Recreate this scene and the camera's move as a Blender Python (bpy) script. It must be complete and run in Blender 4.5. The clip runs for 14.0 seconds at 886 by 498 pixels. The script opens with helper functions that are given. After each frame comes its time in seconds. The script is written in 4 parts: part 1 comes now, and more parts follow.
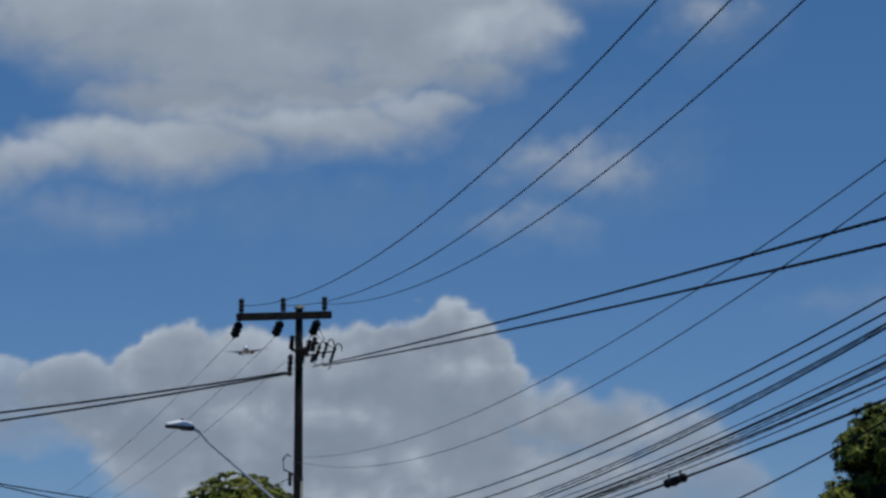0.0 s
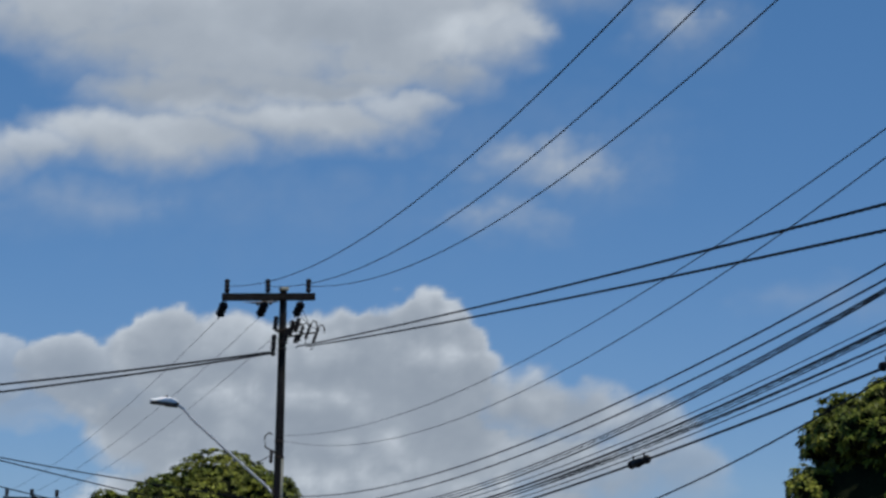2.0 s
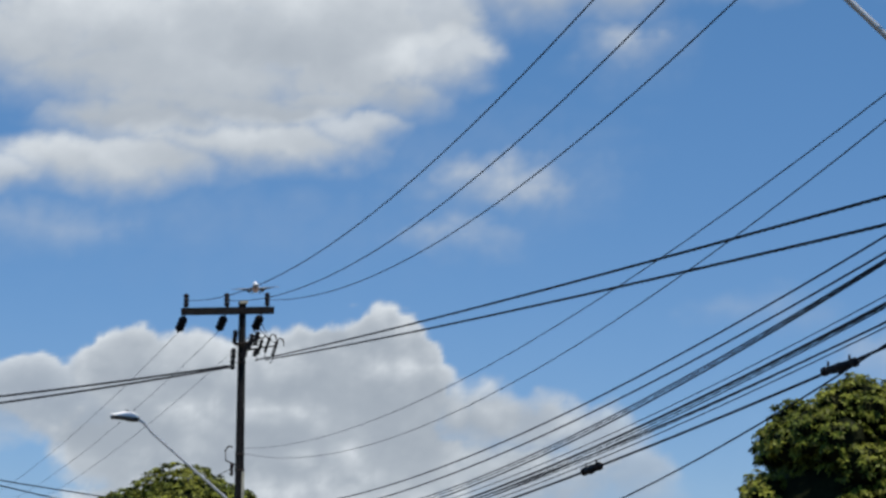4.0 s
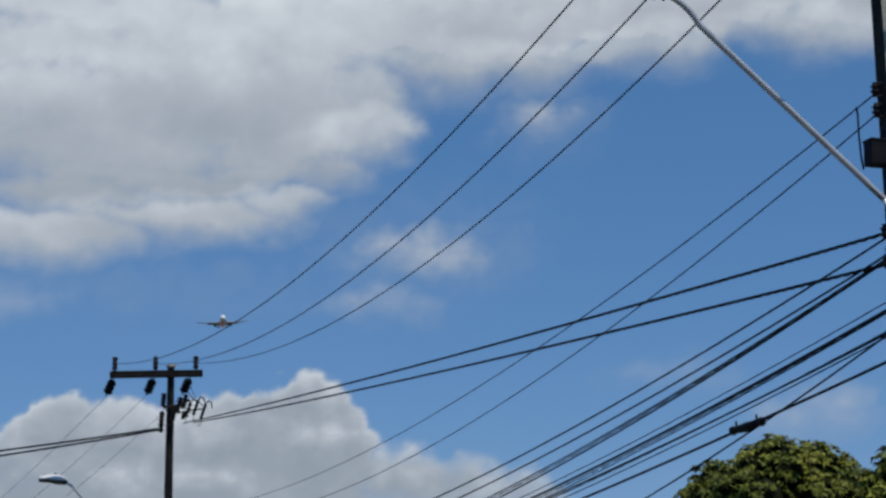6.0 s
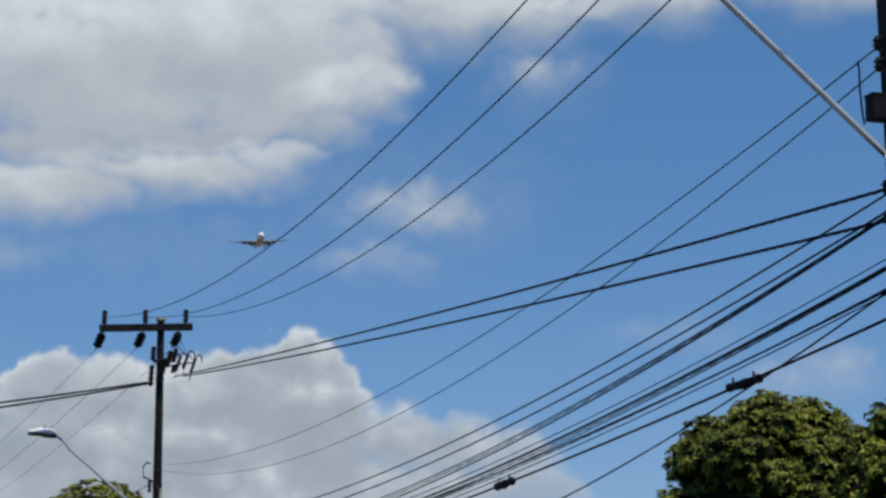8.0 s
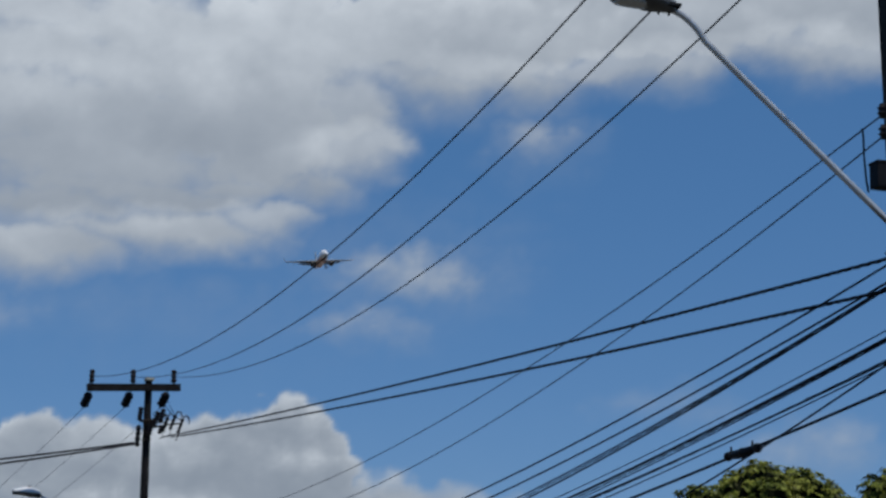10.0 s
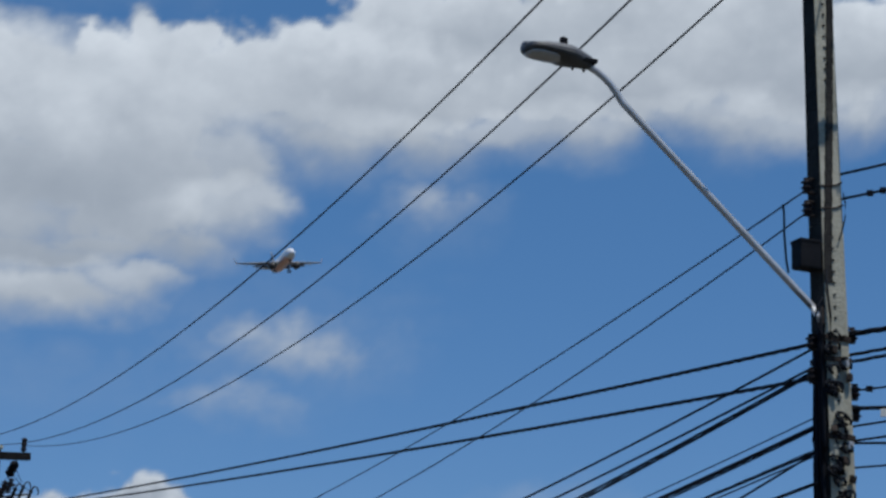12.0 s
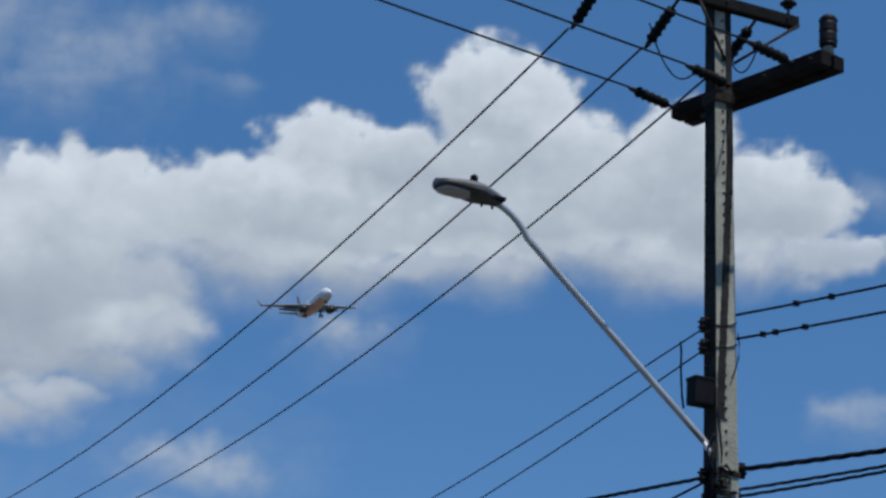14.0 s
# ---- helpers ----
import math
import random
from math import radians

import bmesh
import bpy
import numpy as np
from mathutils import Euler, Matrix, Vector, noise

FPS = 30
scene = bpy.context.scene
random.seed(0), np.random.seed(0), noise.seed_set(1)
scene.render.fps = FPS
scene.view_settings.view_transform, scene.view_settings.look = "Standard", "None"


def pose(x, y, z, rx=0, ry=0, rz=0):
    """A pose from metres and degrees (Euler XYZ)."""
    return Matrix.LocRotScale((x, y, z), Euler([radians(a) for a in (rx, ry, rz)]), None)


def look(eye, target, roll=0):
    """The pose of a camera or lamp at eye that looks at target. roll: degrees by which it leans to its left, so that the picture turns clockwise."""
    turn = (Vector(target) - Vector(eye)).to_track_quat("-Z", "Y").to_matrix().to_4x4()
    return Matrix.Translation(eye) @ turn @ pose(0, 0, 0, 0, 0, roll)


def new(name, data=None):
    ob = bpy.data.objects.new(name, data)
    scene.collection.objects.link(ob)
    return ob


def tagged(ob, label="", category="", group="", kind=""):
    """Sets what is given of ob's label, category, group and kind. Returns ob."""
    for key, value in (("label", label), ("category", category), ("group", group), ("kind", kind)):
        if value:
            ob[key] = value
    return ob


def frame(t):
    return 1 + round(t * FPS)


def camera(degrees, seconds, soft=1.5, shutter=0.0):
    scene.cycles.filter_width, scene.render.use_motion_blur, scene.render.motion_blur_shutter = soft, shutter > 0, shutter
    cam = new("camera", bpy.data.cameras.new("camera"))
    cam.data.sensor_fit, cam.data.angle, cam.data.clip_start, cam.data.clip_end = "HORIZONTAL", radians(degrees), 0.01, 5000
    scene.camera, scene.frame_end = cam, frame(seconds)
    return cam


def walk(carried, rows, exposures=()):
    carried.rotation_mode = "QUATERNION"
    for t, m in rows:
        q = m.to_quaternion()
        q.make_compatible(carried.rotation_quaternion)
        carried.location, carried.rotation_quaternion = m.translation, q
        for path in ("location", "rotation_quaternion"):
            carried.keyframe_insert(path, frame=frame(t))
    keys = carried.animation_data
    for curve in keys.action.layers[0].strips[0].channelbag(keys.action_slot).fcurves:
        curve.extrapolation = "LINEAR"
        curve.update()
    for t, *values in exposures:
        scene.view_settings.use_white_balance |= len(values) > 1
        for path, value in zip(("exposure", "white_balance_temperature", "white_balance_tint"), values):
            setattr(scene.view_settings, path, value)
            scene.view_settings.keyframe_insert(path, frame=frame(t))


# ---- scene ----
import collections
import itertools

# ======== camera and its way ========
cam = camera(24, 14.0, soft=2.8)
walk(cam, [
# <cam
    (0.0, look((-0.220, 1.186, 1.797), (-1.9624, 20.7573, 5.5273), -0.141)),
    (0.5, look((-0.158, 0.857, 1.742), (-2.1260, 20.3898, 5.5611), 0.201)),
    (1.0, look((-0.105, 0.574, 1.696), (-1.8449, 20.1529, 5.3883), 1.058)),
    (1.5, look((-0.017, 0.094, 1.616), (-1.8046, 19.6798, 5.2516), 0.959)),
    (2.0, look((-0.012, 0.064, 1.611), (-1.6274, 19.6731, 5.1993), 1.018)),
    (2.5, look((-0.010, 0.056, 1.609), (-1.5552, 19.6715, 5.1907), 1.024)),
    (5.0, look((0.248, -0.908, 1.445), (-0.8209, 18.7027, 5.2213), -0.023)),
    (5.5, look((0.287, -1.087, 1.418), (-0.5936, 18.5697, 4.9991), 1.453)),
    (6.0, look((0.297, -0.968, 1.411), (-0.2960, 18.5538, 5.7169), -0.150)),
    (6.5, look((0.199, -0.872, 1.486), (0.0334, 18.7042, 5.5762), -2.254)),
    (7.0, look((0.285, -0.955, 1.427), (-0.2748, 18.6446, 5.3705), 0.655)),
    (7.5, look((0.230, -0.737, 1.474), (-0.2330, 18.8990, 5.2421), 0.117)),
    (7.7, look((0.225, -0.750, 1.465), (-0.2585, 18.8793, 5.2691), -0.034)),
    (9.8, look((0.143, -0.583, 1.478), (-0.3161, 18.9213, 5.8813), 0.649)),
    (10.0, look((0.117, -0.516, 1.484), (-0.2524, 18.9710, 5.9687), 0.839)),
    (10.5, look((0.084, -0.450, 1.531), (-0.1015, 19.0383, 6.0217), 0.745)),
    (11.0, look((-0.061, 0.326, 1.642), (0.2018, 19.7845, 6.2555), 0.599)),
    (11.5, look((-0.117, 0.888, 1.728), (0.4801, 20.2236, 6.8047), 1.424)),
    (12.0, look((-0.108, 1.103, 1.769), (0.8219, 20.3790, 7.0215), 2.149)),
    (12.5, look((-0.107, 1.153, 1.779), (1.1415, 20.3910, 7.1041), 2.134)),
    (13.0, look((-0.062, 0.754, 1.717), (1.1982, 19.9664, 7.1296), 2.367)),
    (13.5, look((-0.028, 0.718, 1.732), (1.2959, 19.8130, 7.5304), 2.810)),
    (14.0, look((-0.001, 0.427, 1.693), (1.5437, 19.3309, 8.0369), 3.632)),
# cam>
], exposures=[(0.0, -0.40, 6200, 10), (0.5, -0.58, 6000, 10), (1.0, -0.6, 6000, 10), (1.5, -0.26, 6400, 10), (2.5, 0.02, 6550, 10), (5.0, 0.43, 6980, 10), (5.5, 0.28, 6920, 10), (5.7, 0.22, 6820, 10),
              (6.0, -0.02, 6580, 10), (6.3, 0.16, 6720, 10), (6.5, 0.28, 6880, 10), (7.5, 0.24, 6830, 10), (10.0, -0.19, 6470, 10), (10.5, -0.18, 6430, 10), (11.0, -0.08, 6500, 10), (12.0, -0.04, 6420, 10),
              (12.5, -0.01, 6400, 10), (13.5, -0.01, 6370, 10), (14.0, 0.02, 6340, 10)])

# ======== world and sun ========
SUN_DIR = Vector((0.20, -0.36, 1.0)).normalized()
sky_world = bpy.data.worlds.new("sky")
scene.world = sky_world
sky_world.use_nodes = True
wn = sky_world.node_tree
sky = wn.nodes.new("ShaderNodeTexSky")
sky.sky_type, sky.sun_disc = "NISHITA", False
sky.sun_elevation = math.asin(SUN_DIR.z)
sky.sun_rotation = math.atan2(SUN_DIR.x, SUN_DIR.y)
sky.altitude, sky.air_density, sky.dust_density, sky.ozone_density = 0.0, 0.65, 0.35, 3.0
deep = wn.nodes.new("ShaderNodeMix")
deep.data_type, deep.blend_type = "RGBA", "MULTIPLY"
deep.inputs[0].default_value, deep.inputs[7].default_value = 1.0, (0.53, 0.88, 1.08, 1)
wn.links.new(sky.outputs[0], deep.inputs[6])
even = wn.nodes.new("ShaderNodeMix")
even.data_type = "RGBA"
even.inputs[0].default_value, even.inputs[7].default_value = 0.5, (0.72, 2.0, 4.4, 1)
wn.links.new(deep.outputs[2], even.inputs[6])
wn.links.new(even.outputs[2], wn.nodes["Background"].inputs[0])
wn.nodes["Background"].inputs[1].default_value = 0.10
sun_data = bpy.data.lights.new("sun", "SUN")
sun_data.energy, sun_data.angle, sun_data.color = 3.2, radians(0.5), (1.0, 0.95, 0.87)
sun = new("sun", sun_data)
sun.matrix_world = look(SUN_DIR * 100, (0, 0, 0))


# ======== materials ========
def material(name, base, other, scale, rough=0.7, metal=0.0, fine=None, bump=0.0, bump_scale=None, vary=0.0, spec=0.5):
    """Two colours mixed by noise at a coarse and a fine scale, with relief."""
    m = bpy.data.materials.new(name)
    m.use_nodes = True
    n, l = m.node_tree.nodes, m.node_tree.links
    b = n["Principled BSDF"]
    tc = n.new("ShaderNodeTexCoord")
    big, small = n.new("ShaderNodeTexNoise"), n.new("ShaderNodeTexNoise")
    big.inputs["Scale"].default_value, big.inputs["Detail"].default_value = scale, 5
    small.inputs["Scale"].default_value, small.inputs["Detail"].default_value = fine or scale * 9, 4
    for x in (big, small):
        l.new(tc.outputs["Object"], x.inputs["Vector"])
    add = n.new("ShaderNodeMath")
    add.operation = "MULTIPLY_ADD"
    l.new(small.outputs[0], add.inputs[0])
    add.inputs[1].default_value = 0.5
    l.new(big.outputs[0], add.inputs[2])
    ramp = n.new("ShaderNodeMapRange")
    ramp.inputs[1].default_value, ramp.inputs[2].default_value = 0.5, 1.0
    l.new(add.outputs[0], ramp.inputs[0])
    mix = n.new("ShaderNodeMix")
    mix.data_type = "RGBA"
    mix.inputs[6].default_value, mix.inputs[7].default_value = (*base, 1), (*other, 1)
    l.new(ramp.outputs[0], mix.inputs[0])
    out = mix.outputs[2]
    if vary:
        geo, hsv, mr = n.new("ShaderNodeNewGeometry"), n.new("ShaderNodeHueSaturation"), n.new("ShaderNodeMapRange")
        mr.inputs[3].default_value, mr.inputs[4].default_value = 1 - vary, 1 + vary
        l.new(geo.outputs["Random Per Island"], mr.inputs[0])
        l.new(mr.outputs[0], hsv.inputs["Value"])
        l.new(out, hsv.inputs["Color"])
        out = hsv.outputs[0]
    l.new(out, b.inputs["Base Color"])
    b.inputs["Roughness"].default_value, b.inputs["Metallic"].default_value = rough, metal
    b.inputs["Specular IOR Level"].default_value = spec
    if bump:
        bp, bn = n.new("ShaderNodeBump"), n.new("ShaderNodeTexNoise")
        bn.inputs["Scale"].default_value, bn.inputs["Detail"].default_value = bump_scale or scale * 6, 6
        l.new(tc.outputs["Object"], bn.inputs["Vector"])
        bp.inputs["Strength"].default_value, bp.inputs["Distance"].default_value = bump, 0.02
        l.new(bn.outputs[0], bp.inputs["Height"])
        l.new(bp.outputs[0], b.inputs["Normal"])
    return m


CONCRETE = material("weathered concrete", (0.25, 0.245, 0.195), (0.47, 0.46, 0.375), 2.2, 0.9, fine=28, bump=0.5, bump_scale=40)
# stain on the pole's front; on its side panel this dark paints the shade
STAIN_SHADE = material("stained and shaded concrete", (0.014, 0.014, 0.015), (0.05, 0.048, 0.044), 3.0, 0.95, fine=30, bump=0.5, bump_scale=40, spec=0.1)
DARK_POLE = material("near-black pole", (0.006, 0.006, 0.008), (0.018, 0.017, 0.018), 2.0, 0.9, fine=24, bump=0.4, bump_scale=40, spec=0.1)
HOLE = material("bolt hole", (0.02, 0.02, 0.02), (0.04, 0.04, 0.04), 20, 0.95)
TIMBER = material("weathered crossarm timber", (0.008, 0.0075, 0.008), (0.024, 0.022, 0.021), 5, 0.95, fine=40, bump=0.4, spec=0.1)
STEEL = material("galvanised steel", (0.44, 0.46, 0.48), (0.60, 0.62, 0.64), 6, 0.42, 0.35, fine=60, bump=0.1)
DARK_STEEL = material("rusty dark steel", (0.02, 0.018, 0.017), (0.055, 0.042, 0.035), 9, 0.8, 0.1, fine=60, bump=0.3, spec=0.15)
PORCELAIN = material("dark glazed porcelain", (0.010, 0.009, 0.012), (0.022, 0.018, 0.02), 8, 0.55, spec=0.2)
POLYMER = material("black polymer", (0.004, 0.0045, 0.006), (0.011, 0.012, 0.015), 12, 0.65, bump=0.15, spec=0.12)
CABLE = material("black cable sheath", (0.004, 0.006, 0.010), (0.011, 0.013, 0.019), 3, 0.75, fine=30, spec=0.12)
BARE = material("oxidised bare wire", (0.010, 0.012, 0.017), (0.028, 0.031, 0.038), 3, 0.75, 0.1, fine=25, spec=0.15)
# white of the sensor necks; on the far lamp's cover it paints sun glare
WHITE_AND_GLARE = material("white metal and sun glare", (0.70, 0.71, 0.72), (0.80, 0.80, 0.80), 5, 0.6, 0.0, fine=40, bump=0.08)
# lamp tray grey, darkened to hold the shade of the underside
LAMP_UNDERSHADE = material("cast aluminium with underside shade", (0.045, 0.047, 0.05), (0.085, 0.088, 0.09), 5, 0.5, 0.1, fine=40, bump=0.08)
LAMP_GLASS = material("dusty lamp glass", (0.30, 0.31, 0.31), (0.46, 0.47, 0.47), 6, 0.25, fine=30)
LAMP_COVER = material("mid grey lamp cover", (0.11, 0.115, 0.12), (0.19, 0.195, 0.20), 5, 0.5, 0.1, fine=40, bump=0.08)
TAG = material("white plastic tag", (0.72, 0.70, 0.62), (0.82, 0.80, 0.74), 8, 0.5)
INK = material("black print", (0.015, 0.015, 0.016), (0.03, 0.03, 0.03), 9, 0.5)
LEAF = material("mango leaf", (0.028, 0.052, 0.007), (0.20, 0.205, 0.03), 0.8, 0.5, fine=3.5, vary=0.75, spec=0.12)
# near-black green that holds the shade inside the crowns
CROWN_SHADE = material("painted crown shade", (0.006, 0.008, 0.004), (0.016, 0.019, 0.008), 3, 0.95, fine=14, bump=0.5, spec=0.05)
BARK = material("tree bark", (0.09, 0.07, 0.05), (0.2, 0.16, 0.12), 4, 0.9, fine=30, bump=0.7)
AIRCRAFT_WHITE = material("white aircraft paint", (0.74, 0.75, 0.77), (0.82, 0.82, 0.83), 0.4, 0.3, fine=2.0)
ORANGE_PAINT = material("orange aircraft paint", (0.76, 0.40, 0.29), (0.82, 0.48, 0.36), 0.4, 0.35, fine=2.0)
WING_GREY = material("grey wing skin", (0.27, 0.28, 0.30), (0.38, 0.39, 0.41), 0.5, 0.45, 0.1, fine=3.0)
# dark grey of lip and gear; on flap and inner wing it paints shade
SHADED_GREY = material("dark grey with wing shade", (0.022, 0.024, 0.03), (0.045, 0.048, 0.055), 0.6, 0.5, 0.1, fine=3.0)
ENGINE_DARK = material("dark engine cowl", (0.012, 0.012, 0.015), (0.028, 0.028, 0.032), 0.8, 0.5, 0.1, fine=4.0)
GROUND = material("dry ground", (0.055, 0.052, 0.042), (0.11, 0.10, 0.08), 0.05, 0.95, fine=1.5, bump=0.4, bump_scale=3)


# ======== mesh helpers ========
def part(name, bm, mat, parent, label=""):
    me = bpy.data.meshes.new(name)
    bm.normal_update()
    bm.to_mesh(me)
    bm.free()
    me.materials.append(mat)
    ob = new(name, me)
    ob.parent = parent
    return tagged(ob, label)


def thing(name, m, label, category, group=""):
    ob = new(name)
    ob.matrix_world = m
    ob.empty_display_size = 0.2
    return tagged(ob, label, category, group)


def smooth(bm):
    for f in bm.faces:
        f.smooth = True
    return bm


def skin(bm, rings, close=True, caps=True):
    """Joins rings of points into a skin."""
    vs = [[bm.verts.new(p) for p in r] for r in rings]
    n = len(vs[0])
    for a, b in zip(vs, vs[1:]):
        for i in range(n if close else n - 1):
            j = (i + 1) % n
            bm.faces.new((a[i], a[j], b[j], b[i]))
    if caps and close:
        bm.faces.new(vs[0][::-1])
        bm.faces.new(vs[-1])
    return bm


def circle(centre, ax, ay, r, n, ry=None):
    c = Vector(centre)
    return [c + ax * (r * math.cos(2 * math.pi * i / n)) + ay * ((ry or r) * math.sin(2 * math.pi * i / n)) for i in range(n)]


def tube(points, radius, n=8, bm=None):
    """A round bar along points; radius may be a list."""
    bm = bm or bmesh.new()
    pts = [Vector(p) for p in points]
    rings = []
    for i, p in enumerate(pts):
        d = (pts[min(i + 1, len(pts) - 1)] - pts[max(i - 1, 0)]).normalized()
        side = d.cross(Vector((0, 0, 1)))
        side = side.normalized() if side.length > 1e-3 else Vector((1, 0, 0))
        r = radius[i] if isinstance(radius, (list, tuple)) else radius
        rings.append(circle(p, side, side.cross(d), r, n))
    return smooth(skin(bm, rings))


def box(size, centre=(0, 0, 0), bevel=0.0, bm=None, m=None):
    own = bmesh.new()
    bmesh.ops.create_cube(own, size=1.0)
    bmesh.ops.scale(own, vec=size, verts=own.verts)
    if bevel:
        bmesh.ops.bevel(own, geom=own.edges[:], offset=bevel, segments=2, affect="EDGES", profile=0.7)
    bmesh.ops.translate(own, vec=centre, verts=own.verts)
    if m:
        bmesh.ops.transform(own, matrix=m, verts=own.verts)
    if bm is None:
        return own
    me = bpy.data.meshes.new("tmp")
    own.to_mesh(me)
    own.free()
    bm.from_mesh(me)
    bpy.data.meshes.remove(me)
    return bm


def sheds(a, b, count, core, wide, n=14):
    """An insulator between two points: a core with flared discs."""
    a, b = Vector(a), Vector(b)
    pts, rad = [a], [core * 0.7]
    for k in range(count):
        for f, r in ((0.08, core), (0.3, core), (0.42, wide * 0.75), (0.55, wide), (0.68, wide * 0.9), (0.74, core)):
            pts.append(a.lerp(b, (k + f) / count))
            rad.append(r)
    pts.append(b)
    rad.append(core * 0.7)
    return tube(pts, rad, n)


def hang(a, b, sag, n=48):
    a, b = Vector(a), Vector(b)
    return [a.lerp(b, i / n) - Vector((0, 0, 4 * sag * (i / n) * (1 - i / n))) for i in range(n + 1)]


def cable(name, pts, radius, label, mat=None, group="", n=6):
    me_ob = part(name, tube(pts, radius, n), mat or CABLE, None)
    return tagged(me_ob, label, "cable", group)


def twisted(name, pts, strand, turn, label, group="", strands=3):
    """A bundled cable: insulated strands wound round each other, as one mesh."""
    ps = [Vector(p) for p in pts]
    total = sum((b - a).length for a, b in zip(ps, ps[1:]))
    steps = int(total / turn * 9)
    bm = bmesh.new()
    for s in range(strands):
        out = []
        for i in range(steps + 1):
            u = i / steps * (len(ps) - 1)
            k = min(int(u), len(ps) - 2)
            p, d = ps[k].lerp(ps[k + 1], u - k), (ps[k + 1] - ps[k]).normalized()
            side = d.cross(Vector((0, 0, 1))).normalized()
            w = 2 * math.pi * (i / 9 + s / strands)
            out.append(p + (side * math.cos(w) + side.cross(d) * math.sin(w)) * strand * 1.25)
        tube(out, strand, 5, bm)
    return tagged(part(name, bm, CABLE, None), label, "cable", group)


# ======== plan of the street ========
NEAR = Vector((4.132, 17.995, 0))        # foot of the concrete pole by the lamp
TIES = Vector((3.99, 17.945, 0))         # plumb line below its line fittings
FAR = Vector((-8.52, 53.33, 0))          # foot of the next pole
ALONG = Vector((-0.3303, 0.9439, 0))     # the way from pole to pole
ACROSS = Vector((0.9439, 0.3303, 0))
STREET = Matrix(((ACROSS.x, ALONG.x, 0, 0), (ACROSS.y, ALONG.y, 0, 0), (0, 0, 1, 0), (0, 0, 0, 1)))


def at(foot, across, along, z):
    return foot + ACROSS * across + ALONG * along + Vector((0, 0, z))


# ======== ground ========
bm = bmesh.new()
bmesh.ops.create_grid(bm, x_segments=80, y_segments=80, size=4500)
for v in bm.verts:
    r = v.co.length
    v.co.z = min(0.0, (150 - r) * 0.004) + (noise.noise(v.co * 0.004) * 1.5 if r > 300 else 0)
tagged(part("ground", bm, GROUND, None), "dry bare ground reaching to the horizon", "ground", kind="structure")


# ======== clouds ========
def value_noise(u, v, seed):
    lat = np.random.RandomState(seed).rand(128, 128)
    iu, iv = np.floor(u).astype(int), np.floor(v).astype(int)
    fu, fv = u - iu, v - iv
    fu, fv = fu * fu * (3 - 2 * fu), fv * fv * (3 - 2 * fv)
    g = lambda a, b: lat[a % 128, b % 128]
    return (g(iu, iv) * (1 - fu) + g(iu + 1, iv) * fu) * (1 - fv) + (g(iu, iv + 1) * (1 - fu) + g(iu + 1, iv + 1) * fu) * fv


def fractal(u, v, seed, octaves=5, gain=0.52):
    total, amp, norm = 0, 1.0, 0.0
    for k in range(octaves):
        total = total + amp * value_noise(u * 2 ** k + 17 * k, v * 2 ** k + 31 * k, seed + k)
        norm, amp = norm + amp, amp * gain
    return total / norm


def billow(u, v, seed, octaves=5, gain=0.55):
    """Rounded lumps: folded noise."""
    total, amp, norm = 0, 1.0, 0.0
    for k in range(octaves):
        total = total + amp * (np.abs(2 * value_noise(u * 2 ** k + 11 * k, v * 2 ** k + 23 * k, seed + k) - 1))
        norm, amp = norm + amp, amp * gain
    return total / norm


# each lump: bearing, height, half width and half height in degrees, density
UPPER_BANK = [
    (-10.96, 14.98, 6.34, 1.86, 1.00), (-10.11, 16.06, 7.09, 2.31, 1.00), (-10.66, 15.60, 7.43, 2.09, 1.00), (-15.40, 15.95, 3.50, 1.65, 1.00),
    (-4.44, 16.08, 3.09, 1.32, 1.00), (-2.99, 15.86, 1.70, 0.96, 0.95), (-0.67, 17.87, 5.56, 1.01, 0.90), (5.26, 18.10, 4.58, 0.90, 0.88), (10.20, 18.35, 4.20, 0.95, 0.90), (14.00, 18.60, 2.60, 0.90, 0.85),
    (-12.87, 19.05, 2.72, 1.60, 1.00), (-8.42, 18.22, 5.27, 2.08, 1.00), (-9.27, 18.52, 4.43, 2.22, 1.00), (-4.22, 18.27, 3.84, 2.22, 1.00),
    (-18.64, 17.50, 4.91, 2.40, 1.00), (-6.98, 17.77, 4.08, 2.91, 1.00), (-4.19, 16.55, 2.55, 2.18, 0.95), (-13.33, 17.82, 5.44, 1.98, 1.00),
    (-8.81, 17.57, 6.92, 1.98, 1.00), (-3.84, 15.59, 2.14, 1.24, 0.95), (-13.28, 16.54, 5.60, 1.98, 1.00), (-7.95, 17.12, 4.29, 1.48, 1.00),
    (-18.39, 11.83, 3.09, 1.47, 0.90), (-12.91, 12.58, 4.64, 1.30, 1.00), (-8.85, 13.30, 4.49, 1.08, 1.00), (-6.16, 13.82, 2.32, 0.80, 0.92),
    (-16.14, 12.20, 2.01, 0.93, 0.92)]
# grey filler lumps that paint the shaded underside of the upper bank
UNDERSIDE = [
    (-11.90, 13.82, 3.90, 1.24, 1.00), (-8.55, 14.15, 3.56, 1.02, 1.00), (-12.60, 15.20, 3.90, 1.25, 1.00),
    (-10.60, 14.45, 4.20, 1.05, 1.00), (-6.90, 14.55, 2.60, 0.85, 1.00)]
